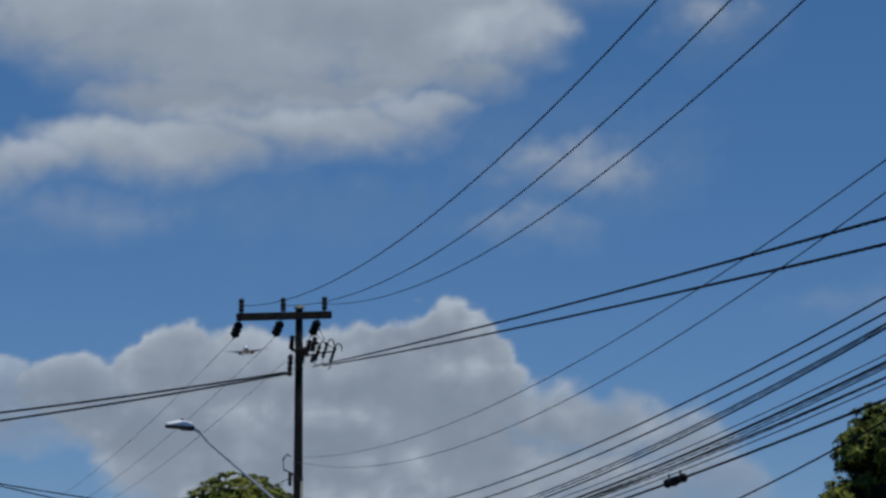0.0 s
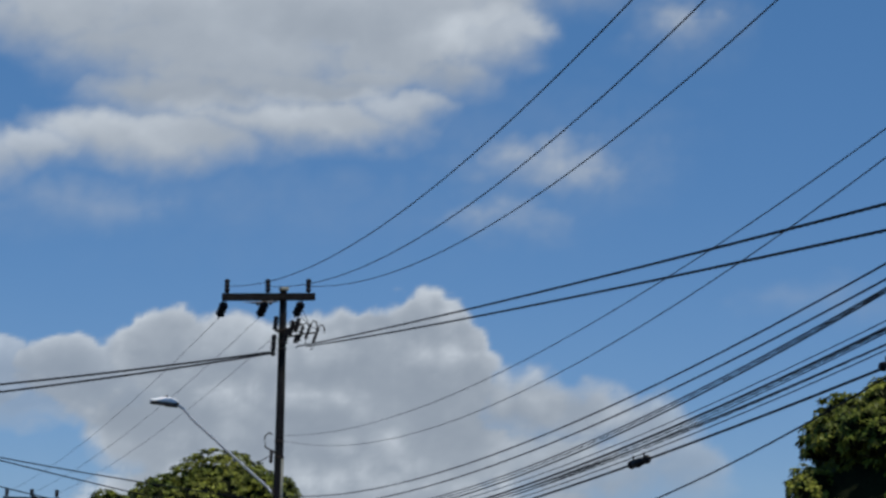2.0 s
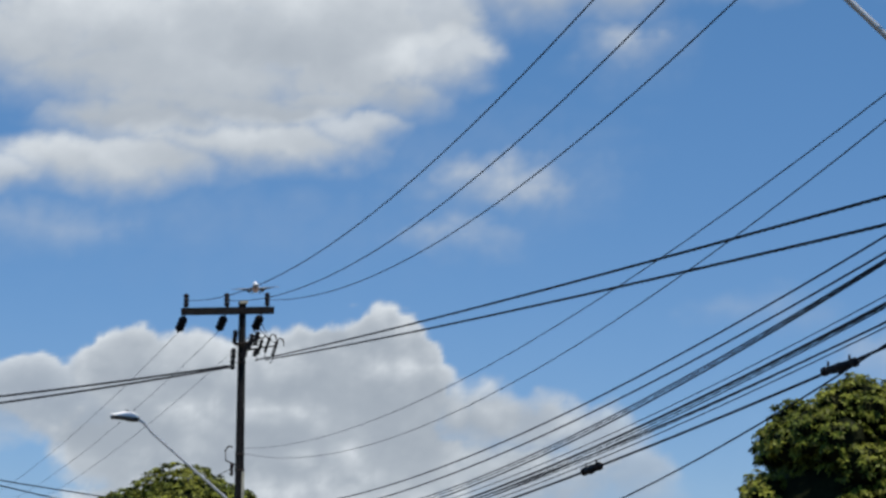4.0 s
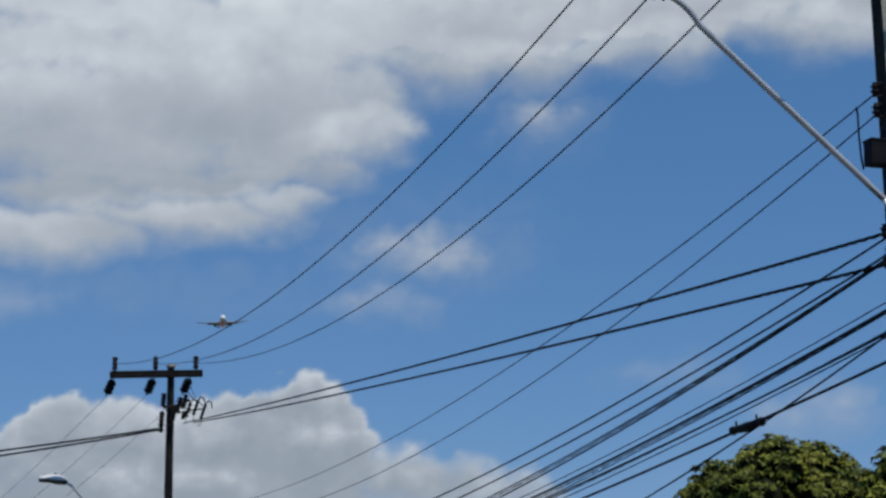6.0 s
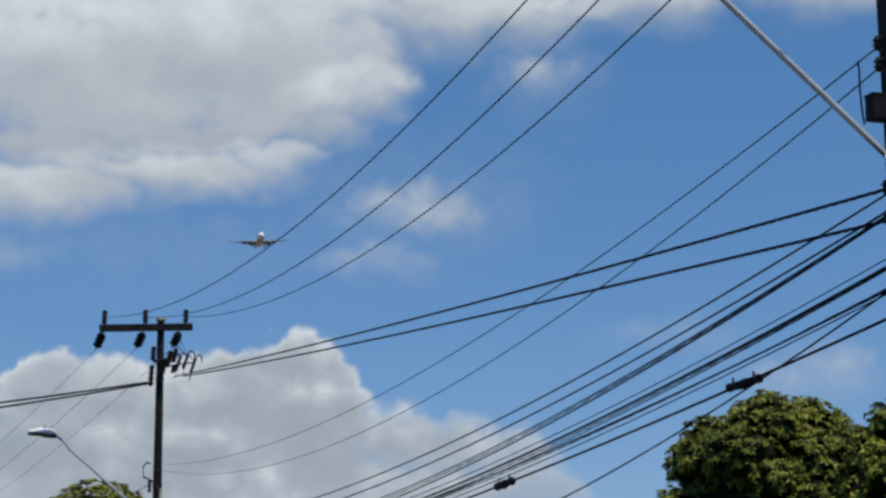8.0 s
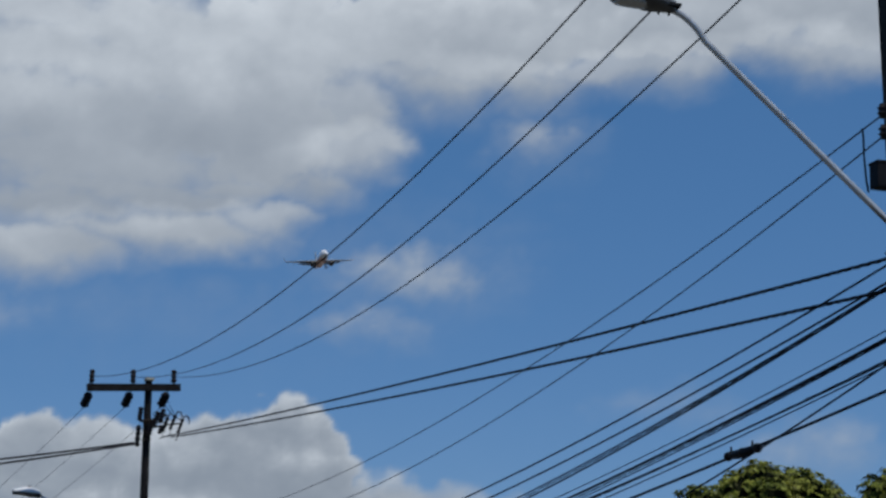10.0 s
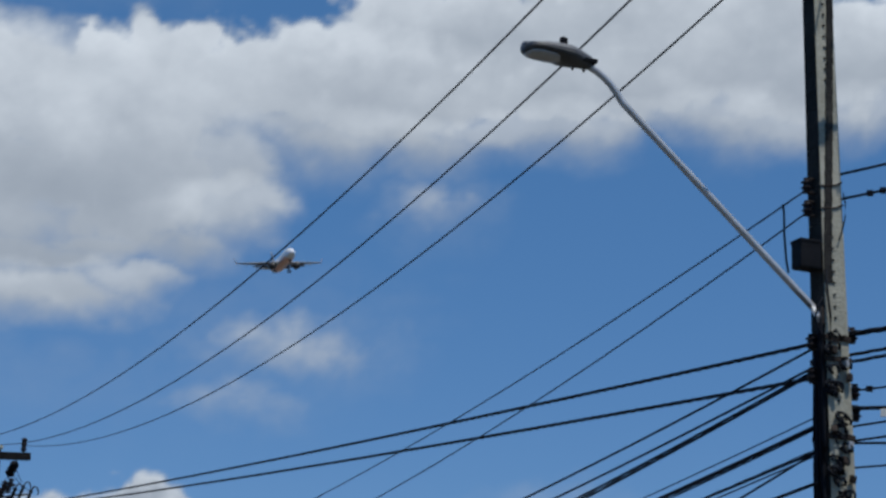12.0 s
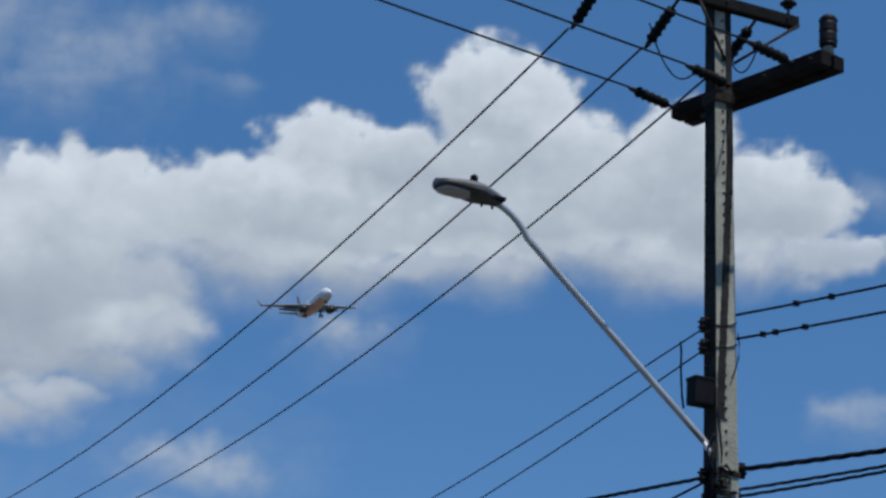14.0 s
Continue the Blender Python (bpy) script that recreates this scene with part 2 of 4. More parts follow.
TOWERS = [
    (1.71, 19.51, 3.35, 2.18, 1.00), (5.72, 19.06, 3.93, 1.46, 1.00), (10.29, 19.39, 3.93, 1.53, 1.00), (13.60, 19.93, 2.77, 1.89, 1.00),
    (6.04, 22.45, 2.50, 2.13, 1.00), (7.45, 20.39, 4.25, 2.73, 1.00), (0.80, 20.58, 1.90, 1.75, 1.00), (-1.30, 19.03, 4.10, 1.97, 1.00),
    (-6.32, 18.80, 2.58, 1.97, 1.00), (-5.97, 15.99, 3.34, 2.43, 1.00), (11.29, 20.82, 1.97, 2.58, 1.00), (13.22, 19.80, 2.43, 2.13, 1.00),
    (15.42, 18.84, 2.13, 0.83, 0.90), (17.73, 19.06, 1.82, 0.61, 0.70), (3.31, 20.62, 1.97, 1.44, 1.00), (-4.14, 18.97, 2.54, 1.64, 1.00),
    (-6.65, 17.84, 3.44, 2.54, 1.00), (1.35, 18.93, 2.99, 1.79, 1.00), (7.02, 19.18, 2.99, 1.79, 1.00)]
TOWER_FEET = [
    (-1.20, 17.50, 2.80, 1.40, 1.00), (1.60, 17.68, 3.20, 1.40, 1.00), (5.50, 18.02, 3.40, 1.25, 1.00), (9.50, 18.25, 3.20, 1.20, 1.00), (12.80, 18.50, 2.80, 1.10, 0.95),
    (-4.90, 14.70, 2.40, 1.25, 1.00), (-3.50, 16.10, 1.90, 1.20, 1.00)]
WISPS = [
    (-14.84, 10.74, 4.45, 1.16, 0.39), (-6.36, 22.71, 4.74, 2.85, 0.58), (-2.64, 24.04, 1.99, 1.48, 0.58), (-6.61, 21.83, 2.80, 1.68, 0.64),
    (-1.61, 22.44, 1.12, 0.65, 0.35), (-2.12, 11.82, 4.74, 2.27, 0.28), (1.96, 15.76, 2.68, 1.65, 0.42), (-9.11, 10.72, 8.65, 2.27, 0.16),
    (-4.83, 13.11, 8.65, 2.47, 0.14), (-9.73, 22.98, 3.23, 3.42, 0.69), (-1.90, 12.28, 2.65, 1.25, 1.00), (-3.50, 12.11, 1.46, 0.76, 0.41),
    (-2.85, 10.75, 2.30, 1.05, 0.66), (2.06, 15.96, 1.90, 1.10, 0.95), (9.80, 7.15, 2.30, 1.40, 0.62), (6.37, 8.40, 1.64, 0.92, 0.23),
    (16.34, 14.53, 1.80, 1.18, 0.87), (16.51, 20.48, 1.04, 0.85, 0.46), (5.49, 8.61, 2.67, 0.95, 0.26)]
LOW_CUMULUS = [
    (-6.30, 7.28, 2.20, 1.28, 1.00), (-4.40, 7.20, 1.20, 1.25, 1.00), (-5.09, 6.95, 2.10, 1.70, 1.00), (-7.26, 6.92, 2.63, 1.83, 1.00),
    (-10.03, 6.40, 3.25, 1.86, 1.00), (-12.20, 6.90, 1.55, 1.39, 1.00), (-14.48, 6.33, 1.93, 1.24, 0.95), (-17.02, 6.01, 1.86, 1.32, 0.75),
    (-7.60, 4.79, 5.20, 2.17, 1.00),
    (-11.40, 4.60, 3.60, 1.75, 1.00), (-16.00, 5.60, 2.60, 1.05, 0.55), (-13.50, 5.85, 2.30, 1.30, 0.95), (-8.60, 2.77, 6.80, 1.70, 1.00),
    (-19.36, 5.76, 2.01, 1.08, 0.60), (-4.70, 6.00, 1.75, 1.80, 1.00), (-4.75, 7.25, 1.30, 1.15, 1.00), (-5.08, 7.12, 1.90, 1.32, 1.00),
    (-7.05, 7.32, 2.14, 1.20, 1.00)]
SHOULDER = [
    (-3.10, 5.95, 1.30, 1.30, 1.00),     (-2.50, 5.70, 2.10, 1.50, 1.00), (-0.70, 5.45, 2.20, 1.35, 0.94), (0.90, 4.95, 2.10, 1.35, 0.84), (1.70, 3.80, 1.80, 1.30, 0.66),
    (-1.40, 4.00, 3.80, 1.80, 0.98), (-3.00, 2.60, 4.60, 1.50, 0.95)]


def cloud_layer():
    """A glowing dome section 3 km out: the clouds' depth to the eye and painted sun shading."""
    step, R = 0.08, 3000.0
    az, el = np.arange(-26, 28, step), np.arange(-2, 30, step)
    U, V = np.meshgrid(az, el)
    wu = U + 1.5 * (fractal(U / 2.6, V / 2.0, 3) - 0.5) + 0.5 * (fractal(U / 0.7, V / 0.6, 40) - 0.5)
    wv = V + 1.1 * (fractal(U / 2.6, V / 2.0, 70) - 0.5) + 0.45 * (fractal(U / 0.7, V / 0.6, 90) - 0.5)
    lumps = 1.25 * (billow(U / 1.5, V / 1.2, 120) - 0.33)
    fine = fractal(U / 0.5, V / 0.4, 150) - 0.5
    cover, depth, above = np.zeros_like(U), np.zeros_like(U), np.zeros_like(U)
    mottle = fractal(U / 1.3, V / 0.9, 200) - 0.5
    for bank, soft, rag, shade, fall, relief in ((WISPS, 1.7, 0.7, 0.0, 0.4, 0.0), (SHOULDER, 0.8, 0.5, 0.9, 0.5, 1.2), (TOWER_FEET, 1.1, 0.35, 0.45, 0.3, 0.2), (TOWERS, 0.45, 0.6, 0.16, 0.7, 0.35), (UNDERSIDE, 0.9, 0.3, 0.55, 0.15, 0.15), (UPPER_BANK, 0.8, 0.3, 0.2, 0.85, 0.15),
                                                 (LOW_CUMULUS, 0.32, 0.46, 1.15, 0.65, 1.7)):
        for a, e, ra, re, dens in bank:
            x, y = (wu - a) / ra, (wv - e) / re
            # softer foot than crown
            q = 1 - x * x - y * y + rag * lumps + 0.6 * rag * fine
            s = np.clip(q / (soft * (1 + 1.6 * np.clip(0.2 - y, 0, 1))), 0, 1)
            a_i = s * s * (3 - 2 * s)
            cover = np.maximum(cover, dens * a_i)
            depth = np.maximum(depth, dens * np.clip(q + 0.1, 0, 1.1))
            # painted sun shading, bright top and grey foot; this lump hides those behind it
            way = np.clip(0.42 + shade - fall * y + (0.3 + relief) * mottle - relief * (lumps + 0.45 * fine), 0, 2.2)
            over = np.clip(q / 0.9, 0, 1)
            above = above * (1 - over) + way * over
    # haze painted into the cover, thickening towards the horizon
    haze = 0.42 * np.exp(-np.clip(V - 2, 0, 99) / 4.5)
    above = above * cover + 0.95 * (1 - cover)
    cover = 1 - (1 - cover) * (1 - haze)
    edge = np.minimum(np.minimum(U - az[0], az[-1] - U), np.minimum(V - el[0], el[-1] - V))
    cover *= np.clip(edge / 1.5, 0, 1)
    ar, er = np.radians(U), np.radians(V)
    co = np.stack([R * np.sin(ar) * np.cos(er), R * np.cos(ar) * np.cos(er), R * np.sin(er)], -1).reshape(-1, 3)
    rows, cols = U.shape
    i = np.arange(rows * cols).reshape(rows, cols)
    quads = np.stack([i[:-1, :-1], i[:-1, 1:], i[1:, 1:], i[1:, :-1]], -1).reshape(-1, 4)
    keep = (cover.ravel()[quads] > 0.002).any(1)
    quads = quads[keep]
    me = bpy.data.meshes.new("cloud_layer")
    me.vertices.add(len(co))
    me.vertices.foreach_set("co", co.ravel())
    me.loops.add(quads.size)
    me.loops.foreach_set("vertex_index", quads.ravel())
    me.polygons.add(len(quads))
    me.polygons.foreach_set("loop_start", np.arange(0, quads.size, 4))
    me.polygons.foreach_set("use_smooth", np.ones(len(quads), bool))
    me.update(calc_edges=True)
    for name, data in (("cover", cover), ("depth_to_eye", depth), ("painted_shade", above)):
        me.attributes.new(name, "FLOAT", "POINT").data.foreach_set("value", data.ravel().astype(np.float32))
    m = bpy.data.materials.new("cloud vapour")
    m.use_nodes = True
    n, l = m.node_tree.nodes, m.node_tree.links
    n.remove(n["Principled BSDF"])

    def attr(k):
        x = n.new("ShaderNodeAttribute")
        x.attribute_name = k
        return x.outputs["Fac"]

    def calc(op, a, b):
        x = n.new("ShaderNodeMath")
        x.operation = op
        for s, y in zip(x.inputs, (a, b)):
            if isinstance(y, (int, float)):
                s.default_value = y
            else:
                l.new(y, s)
        return x.outputs[0]

    tc, nz = n.new("ShaderNodeTexCoord"), n.new("ShaderNodeTexNoise")
    nz.inputs["Scale"].default_value, nz.inputs["Detail"].default_value, nz.inputs["Roughness"].default_value = 0.012, 6, 0.6
    l.new(tc.outputs["Object"], nz.inputs["Vector"])
    # painted shade and depth to the eye turn the glow from white to grey
    path = calc("ADD", calc("MULTIPLY", attr("painted_shade"), CLOUD_SHADE), calc("MULTIPLY", attr("depth_to_eye"), CLOUD_EYE))
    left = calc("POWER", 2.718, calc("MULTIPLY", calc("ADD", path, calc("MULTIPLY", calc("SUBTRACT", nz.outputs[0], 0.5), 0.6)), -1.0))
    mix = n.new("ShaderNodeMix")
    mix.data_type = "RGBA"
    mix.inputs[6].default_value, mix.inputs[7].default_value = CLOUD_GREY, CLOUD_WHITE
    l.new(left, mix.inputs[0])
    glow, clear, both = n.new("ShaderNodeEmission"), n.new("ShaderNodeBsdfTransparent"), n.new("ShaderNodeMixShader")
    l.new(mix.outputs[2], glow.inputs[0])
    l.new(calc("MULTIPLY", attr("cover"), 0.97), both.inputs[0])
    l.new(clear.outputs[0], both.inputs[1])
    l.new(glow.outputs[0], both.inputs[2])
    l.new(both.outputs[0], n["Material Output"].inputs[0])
    me.materials.append(m)
    ob = new("cloud_layer", me)
    ob.visible_shadow = False
    return tagged(ob, "broken white and grey cumulus clouds in a blue sky", "clouds", kind="structure")


CLOUD_SHADE, CLOUD_EYE = 1.15, 0.30
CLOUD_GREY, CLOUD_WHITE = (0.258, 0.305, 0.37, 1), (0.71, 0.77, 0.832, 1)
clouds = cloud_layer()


# ======== utility poles ========
def shaft(parent, height, base, top, lean, recess_from, mat=None, wander=0.0):
    """A tapered concrete pole of double-T section: solid corner strips, recessed webs with cross bars."""
    bm = bmesh.new()
    levels = 40
    rings = []
    for k in range(levels + 1):
        z = height * k / levels
        w = base + (top - base) * k / levels
        h, g, c = w / 2, w * 0.22, w * 0.20
        x0 = lean * z
        ring = [(-h, -h), (-h + 0.0, -h + g), (-h + c, -h + g * 1.25), (-h + c, h - g * 1.25), (-h, h - g), (-h, h),
                (h, h), (h, h - g), (h - c, h - g * 1.25), (h - c, -h + g * 1.25), (h, -h + g), (h, -h)]
        rings.append([Vector((x + x0, y, z)) for x, y in ring])
    skin(bm, rings)
    ob = part("shaft", bm, mat or CONCRETE, parent, "weathered tapered shaft with recessed sides")
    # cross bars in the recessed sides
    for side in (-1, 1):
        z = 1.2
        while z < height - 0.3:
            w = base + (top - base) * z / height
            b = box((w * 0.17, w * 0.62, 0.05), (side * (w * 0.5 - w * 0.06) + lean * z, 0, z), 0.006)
            part("cross_bar", b, STAIN_SHADE, ob)
            z += 0.32
    # panels: shade painted all down one side, stain on the face above the fork
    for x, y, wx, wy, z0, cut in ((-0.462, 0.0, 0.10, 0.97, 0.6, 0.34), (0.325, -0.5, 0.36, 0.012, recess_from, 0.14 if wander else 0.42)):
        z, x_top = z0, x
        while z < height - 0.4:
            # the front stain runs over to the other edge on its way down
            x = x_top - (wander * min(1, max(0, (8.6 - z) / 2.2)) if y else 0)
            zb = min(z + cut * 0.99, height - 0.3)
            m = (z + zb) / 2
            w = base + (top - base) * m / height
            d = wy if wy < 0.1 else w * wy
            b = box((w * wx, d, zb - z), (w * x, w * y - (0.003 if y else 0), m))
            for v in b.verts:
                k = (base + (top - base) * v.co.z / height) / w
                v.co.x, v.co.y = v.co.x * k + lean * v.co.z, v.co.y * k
            part("stain_shade_panel", b, STAIN_SHADE, ob)
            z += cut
    # bolt holes down the face
    z = 3.2
    while z < height - 0.4:
        w = base + (top - base) * z / height
        for side in (-1,):
            bm = bmesh.new()
            bmesh.ops.create_cone(bm, cap_ends=True, segments=8, radius1=0.012, radius2=0.012, depth=0.02,
                                  matrix=pose(lean * z - w * 0.06, side * w / 2, z, 90, 0, 0))
            part("bolt_hole", bm, HOLE, ob)
        z += 0.1
    return ob


def band(parent, z, w, lean, label="rusty steel band"):
    bm = box((w + 0.03, w + 0.03, 0.045), (lean * z, 0, z), 0.006)
    box((0.03, 0.07, 0.03), (lean * z + 0.03, -w / 2 - 0.04, z), 0.004, bm)
    return part("band", bm, DARK_STEEL, parent, label)


def crossarm(parent, a, b, h, d, label):
    """A squared timber between two points, bevelled, with end bolts."""
    a, b = Vector(a), Vector(b)
    L = (b - a).length
    turn = (b - a).to_track_quat("X", "Z").to_matrix().to_4x4()
    bm = box((L, d, h), (0, 0, 0), 0.012, None, Matrix.Translation((a + b) / 2) @ turn)
    ob = part("crossarm", bm, TIMBER, parent, label)
    for f in (0.06, 0.35, 0.65, 0.94):
        p = a.lerp(b, f)
        part("bolt", tube([p - turn.to_3x3() @ Vector((0, d * 0.8, 0)), p + turn.to_3x3() @ Vector((0, d * 0.8, 0))], 0.011, 8), DARK_STEEL, ob)
    return ob


def pin_insulator(parent, p, size=1.0, core=0.05, wide=0.092):
    p = Vector(p)
    ob = part("pin_insulator", sheds(p + Vector((0, 0, 0.08)), p + Vector((0, 0, 0.36 * size)), 3, core * size, wide * size), PORCELAIN, parent,
              "dark brown pin insulator")
    part("pin", tube([p - Vector((0, 0, 0.14)), p + Vector((0, 0, 0.1))], 0.014, 8), DARK_STEEL, ob)
    return ob


def strain_insulator(parent, a, b, wide=0.06, count=5, core=0.78):
    a, b = Vector(a), Vector(b)
    ob = part("strain_insulator", sheds(a.lerp(b, 0.2), a.lerp(b, 0.85), count, wide * core, wide), POLYMER, parent, "black strain insulator")
    part("shackle", tube([a, a.lerp(b, 0.22)], 0.016, 8), DARK_STEEL, ob)
    part("clamp", tube([a.lerp(b, 0.82), a.lerp(b, 0.9), b], [0.016, 0.028, 0.014], 8), DARK_STEEL, ob)
    return ob


def spool(parent, p, out, label="black low voltage spool insulator"):
    """A bracket with a porcelain spool, standing off the pole along out."""
    p, out = Vector(p), Vector(out).normalized()
    ob = part("spool_insulator", sheds(p + out * 0.07 - Vector((0, 0, 0.05)), p + out * 0.07 + Vector((0, 0, 0.05)), 2, 0.03, 0.048), PORCELAIN, parent, label)
    bm = box((0.04, 0.14, 0.018), (0, 0.02, 0.06), 0.004)
    box((0.04, 0.14, 0.018), (0, 0.02, -0.06), 0.004, bm)
    box((0.04, 0.02, 0.13), (0, -0.05, 0), 0.004, bm)
    bmesh.ops.remove_doubles(bm, verts=bm.verts, dist=0.0005)
    bmesh.ops.transform(bm, matrix=Matrix.Translation(p) @ out.to_track_quat("Y", "Z").to_matrix().to_4x4(), verts=bm.verts)
    part("bracket", bm, DARK_STEEL, ob)
    return ob


def local(foot, p):
    """A world point in the space of a pole that stands square to the street."""
    return (Matrix.Translation(foot) @ STREET).inverted() @ Vector(p)


def near_pole():
    foot = NEAR
    t = thing("utility_pole", Matrix.Translation(foot) @ STREET, "weathered concrete utility pole with two timber crossarms", "utility pole", "utility poles")
    lean = -0.0286
    H, base, top = 10.55, 0.288, 0.161
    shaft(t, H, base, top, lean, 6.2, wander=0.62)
    width = lambda z: base + (top - base) * z / H
    # upper crossarm, square to the street
    z = 10.15
    crossarm(t, (-1.8, -0.13, z), (0.50, -0.13, z), 0.115, 0.095, "weathered upper crossarm")
    for x in (-1.55, -0.76, 0.08):
        strain_insulator(t, (x, -0.08, z - 0.04), (x - 0.01, 0.50, z - 0.32))
    for x in (-1.3, 0.4):
        pin_insulator(t, (x, -0.14, z + 0.05), 0.9)
    part("brace", tube([(-0.6, -0.17, z - 0.03), (-0.26, -0.1, z - 0.55)], 0.016, 6), DARK_STEEL, t, "flat steel brace")
    part("brace", tube([(0.5, -0.17, z - 0.03), (-0.16, -0.1, z - 0.55)], 0.016, 6), DARK_STEEL, t, "flat steel brace")
    # lower crossarm, turned to the side line
    a, b = local(foot, (3.69, 18.60, 9.34)), local(foot, (4.71, 17.02, 9.34))
    side = (b - a).normalized().cross(Vector((0, 0, 1)))
    away = side if (STREET.to_3x3() @ side).x < 0 else -side
    for k in (-0.085, 0.085):
        crossarm(t, a + away * k, b + away * k, 0.14, 0.13, "heavy dark double crossarm")
    for f in (0.02, 0.42, 0.82):
        p = a.lerp(b, f) + away * 0.12 + Vector((0, 0, 0.03))
        strain_insulator(t, p, p + away * 0.62 + Vector((0, 0, 0.02)), 0.055, 5)
    foot_at = b.lerp(a, 0.03) + Vector((0, 0, 0.07))
    pin_insulator(t, foot_at, 1.05, 0.076, 0.083)
    part("ferrule", tube([foot_at, foot_at + Vector((0, 0, 0.09))], [0.055, 0.045], 10), CONCRETE, t, "pale ferrule under the pin insulator")
    part("ferrule", tube([a.lerp(b, 0.80) + Vector((0, 0, 0.06)), a.lerp(b, 0.80) + Vector((0, 0, 0.14))], [0.05, 0.04], 10), CONCRETE, t, "pale ferrule on the crossarm")
    part("saddle", box((0.21, 0.24, 0.12), (lean * 9.2, 0, 9.24), 0.02), DARK_STEEL, t, "dark steel saddle under the crossarm")
    part("brace", tube([a.lerp(b, 0.14) - Vector((0, 0, 0.06)), (lean * 8.9 - 0.03, 0.05, 9.12)], 0.03, 6), DARK_STEEL, t, "flat steel brace")
    # jumpers that loop between the two circuits
    for x, q in ((-0.76, 0.42), (0.08, 0.82)):
        p0, p1 = Vector((x, 0.45, z - 0.08)), a.lerp(b, q) + away * 0.6 + Vector((0, 0, 0.05))
        part("jumper", tube(hang(p0, p1, 0.28, 14), 0.008, 6), CABLE, t, "thin drooping jumper wire")
    # spools and bands of the low lines
    for zz in (7.06, 6.86):
        spool(t, (-width(zz) / 2 + lean * zz, 0.0, zz), (-1, 0.2, 0))
        part("tie_wire", tube([(-width(zz) / 2 + lean * zz, -width(zz) / 2 - 0.006, zz - 0.02), (lean * zz + 0.03, -width(zz) / 2 - 0.007, zz), (lean * zz + 0.11, -width(zz) / 2 - 0.006, zz + 0.04)], 0.007, 6), DARK_STEEL, t, "thin tie wire across the pole")
    for zz in (5.70, 5.42):
        spool(t, (-width(zz) / 2 + lean * zz, 0.0, zz), (-1, 0.3, 0))
    for zz, s in ((5.78, 1), (5.30, 1), (5.12, 1)):
        spool(t, (width(zz) / 2 + lean * zz, -0.05, zz), (1, -0.3, 0))
    for zz in (5.73, 5.55, 4.90):
        band(t, zz, width(zz), lean)
    # leads that run down the shaded side
    for k in range(7):
        z1 = (6.0, 5.8, 5.75, 5.6, 5.5, 5.3, 5.05)[k]
        x0, y0 = -width(5) / 2 - 0.012 + 0.022 * max(0, k - 3), -0.09 + 0.05 * min(k, 3) - (0.058 if k > 3 else 0)
        run = [(x0 + lean * z1 + 0.012 * math.sin(3 * z + k), y0 + 0.008 * math.cos(4 * z + k), z) for z in [z1 - (z1 - 0.2) * i / 30 for i in range(31)]]
        part("lead", tube(run, (0.016, 0.012, 0.018, 0.011, 0.014, 0.010, 0.015)[k], 6), CABLE, t, "black lead running down the pole")
    # knots of wrapped tails and clamps
    rnd = random.Random(4)
    for k in range(26):
        zz = rnd.uniform(4.35, 5.78)
        x0 = (rnd.uniform(-0.5, -0.05) if k % 4 else rnd.uniform(-0.1, 0.3)) * width(zz)
        pts = []
        for i in range(9):
            w = i / 8 * rnd.uniform(3.0, 6.0)
            pts.append((x0 + lean * zz + 0.05 * math.cos(w), -width(zz) / 2 - 0.03 - 0.02 * math.sin(2 * w), zz + 0.05 * math.sin(w) + 0.02 * (i - 4) / 4))
        part("cable_tail", tube(pts, rnd.uniform(0.009, 0.016), 6), CABLE, t, "wrapped black cable tail")
    for k, zz in enumerate((5.62, 5.52, 5.40, 4.95, 4.83, 4.70, 4.55)):
        b2 = box((0.045, 0.05, 0.065), (0, 0, 0), 0.012, None, pose(lean * zz + (-0.06, 0.05, 0.08, -0.09, 0.06, 0.0, 0.07)[k], -width(zz) / 2 - 0.035, zz, 0, (12, -20, 8, 25, -9, 16, -14)[k], 20 * k))
        part("cable_clamp", b2, (DARK_STEEL, STEEL, DARK_STEEL)[k % 3], t, "small bolted cable clamp")
    # control box
    zz = 6.42
    bx = part("control_box", box((0.20, 0.16, 0.24), (-width(zz) / 2 - 0.13 + lean * zz, -0.05, zz), 0.018), POLYMER, t, "black lamp control box")
    part("box_lid", box((0.212, 0.172, 0.03), (-width(zz) / 2 - 0.13 + lean * zz, -0.05, zz + 0.115), 0.012), POLYMER, bx)
    part("box_bracket", box((0.08, 0.05, 0.05), (-width(zz) / 2 - 0.01 + lean * zz, -0.06, zz + 0.09), 0.006), STEEL, bx, "bright steel bracket")
    # lead from the thin lines to the box, and a loop of spare lead
    x = -width(zz) / 2 + lean * zz
    part("lead", tube([(-0.305, 0.50, 7.03), (-0.30, 0.49, 6.95), (-0.305, 0.48, 6.75), (-0.30, 0.46, 6.52), (-0.298, 0.43, 6.40)], 0.011, 6), CABLE, t, "black lead hanging from the thin lines")
    loop = [(x - 0.02 - 0.07 * math.sin(i / 12 * math.pi), -0.12, 6.06 - 0.34 * i / 12) for i in range(13)]
    part("lead", tube(loop, 0.009, 6), CABLE, t, "black lead")
    part("lead", tube([(x + 0.01, -0.13, 6.3), (x + 0.015, -0.14, 6.1), (x + 0.035, -0.15, 5.9), (x + 0.03, -0.15, 5.6)], 0.012, 6), CABLE, t, "black lead")
    part("lead", tube([(x + 0.195, -0.125, 7.0), (x + 0.21, -0.13, 6.9), (x + 0.205, -0.13, 6.78), (x + 0.175, -0.13, 6.66), (x + 0.14, -0.13, 6.58)], 0.006, 6), CABLE, t, "thin black lead")
    return t


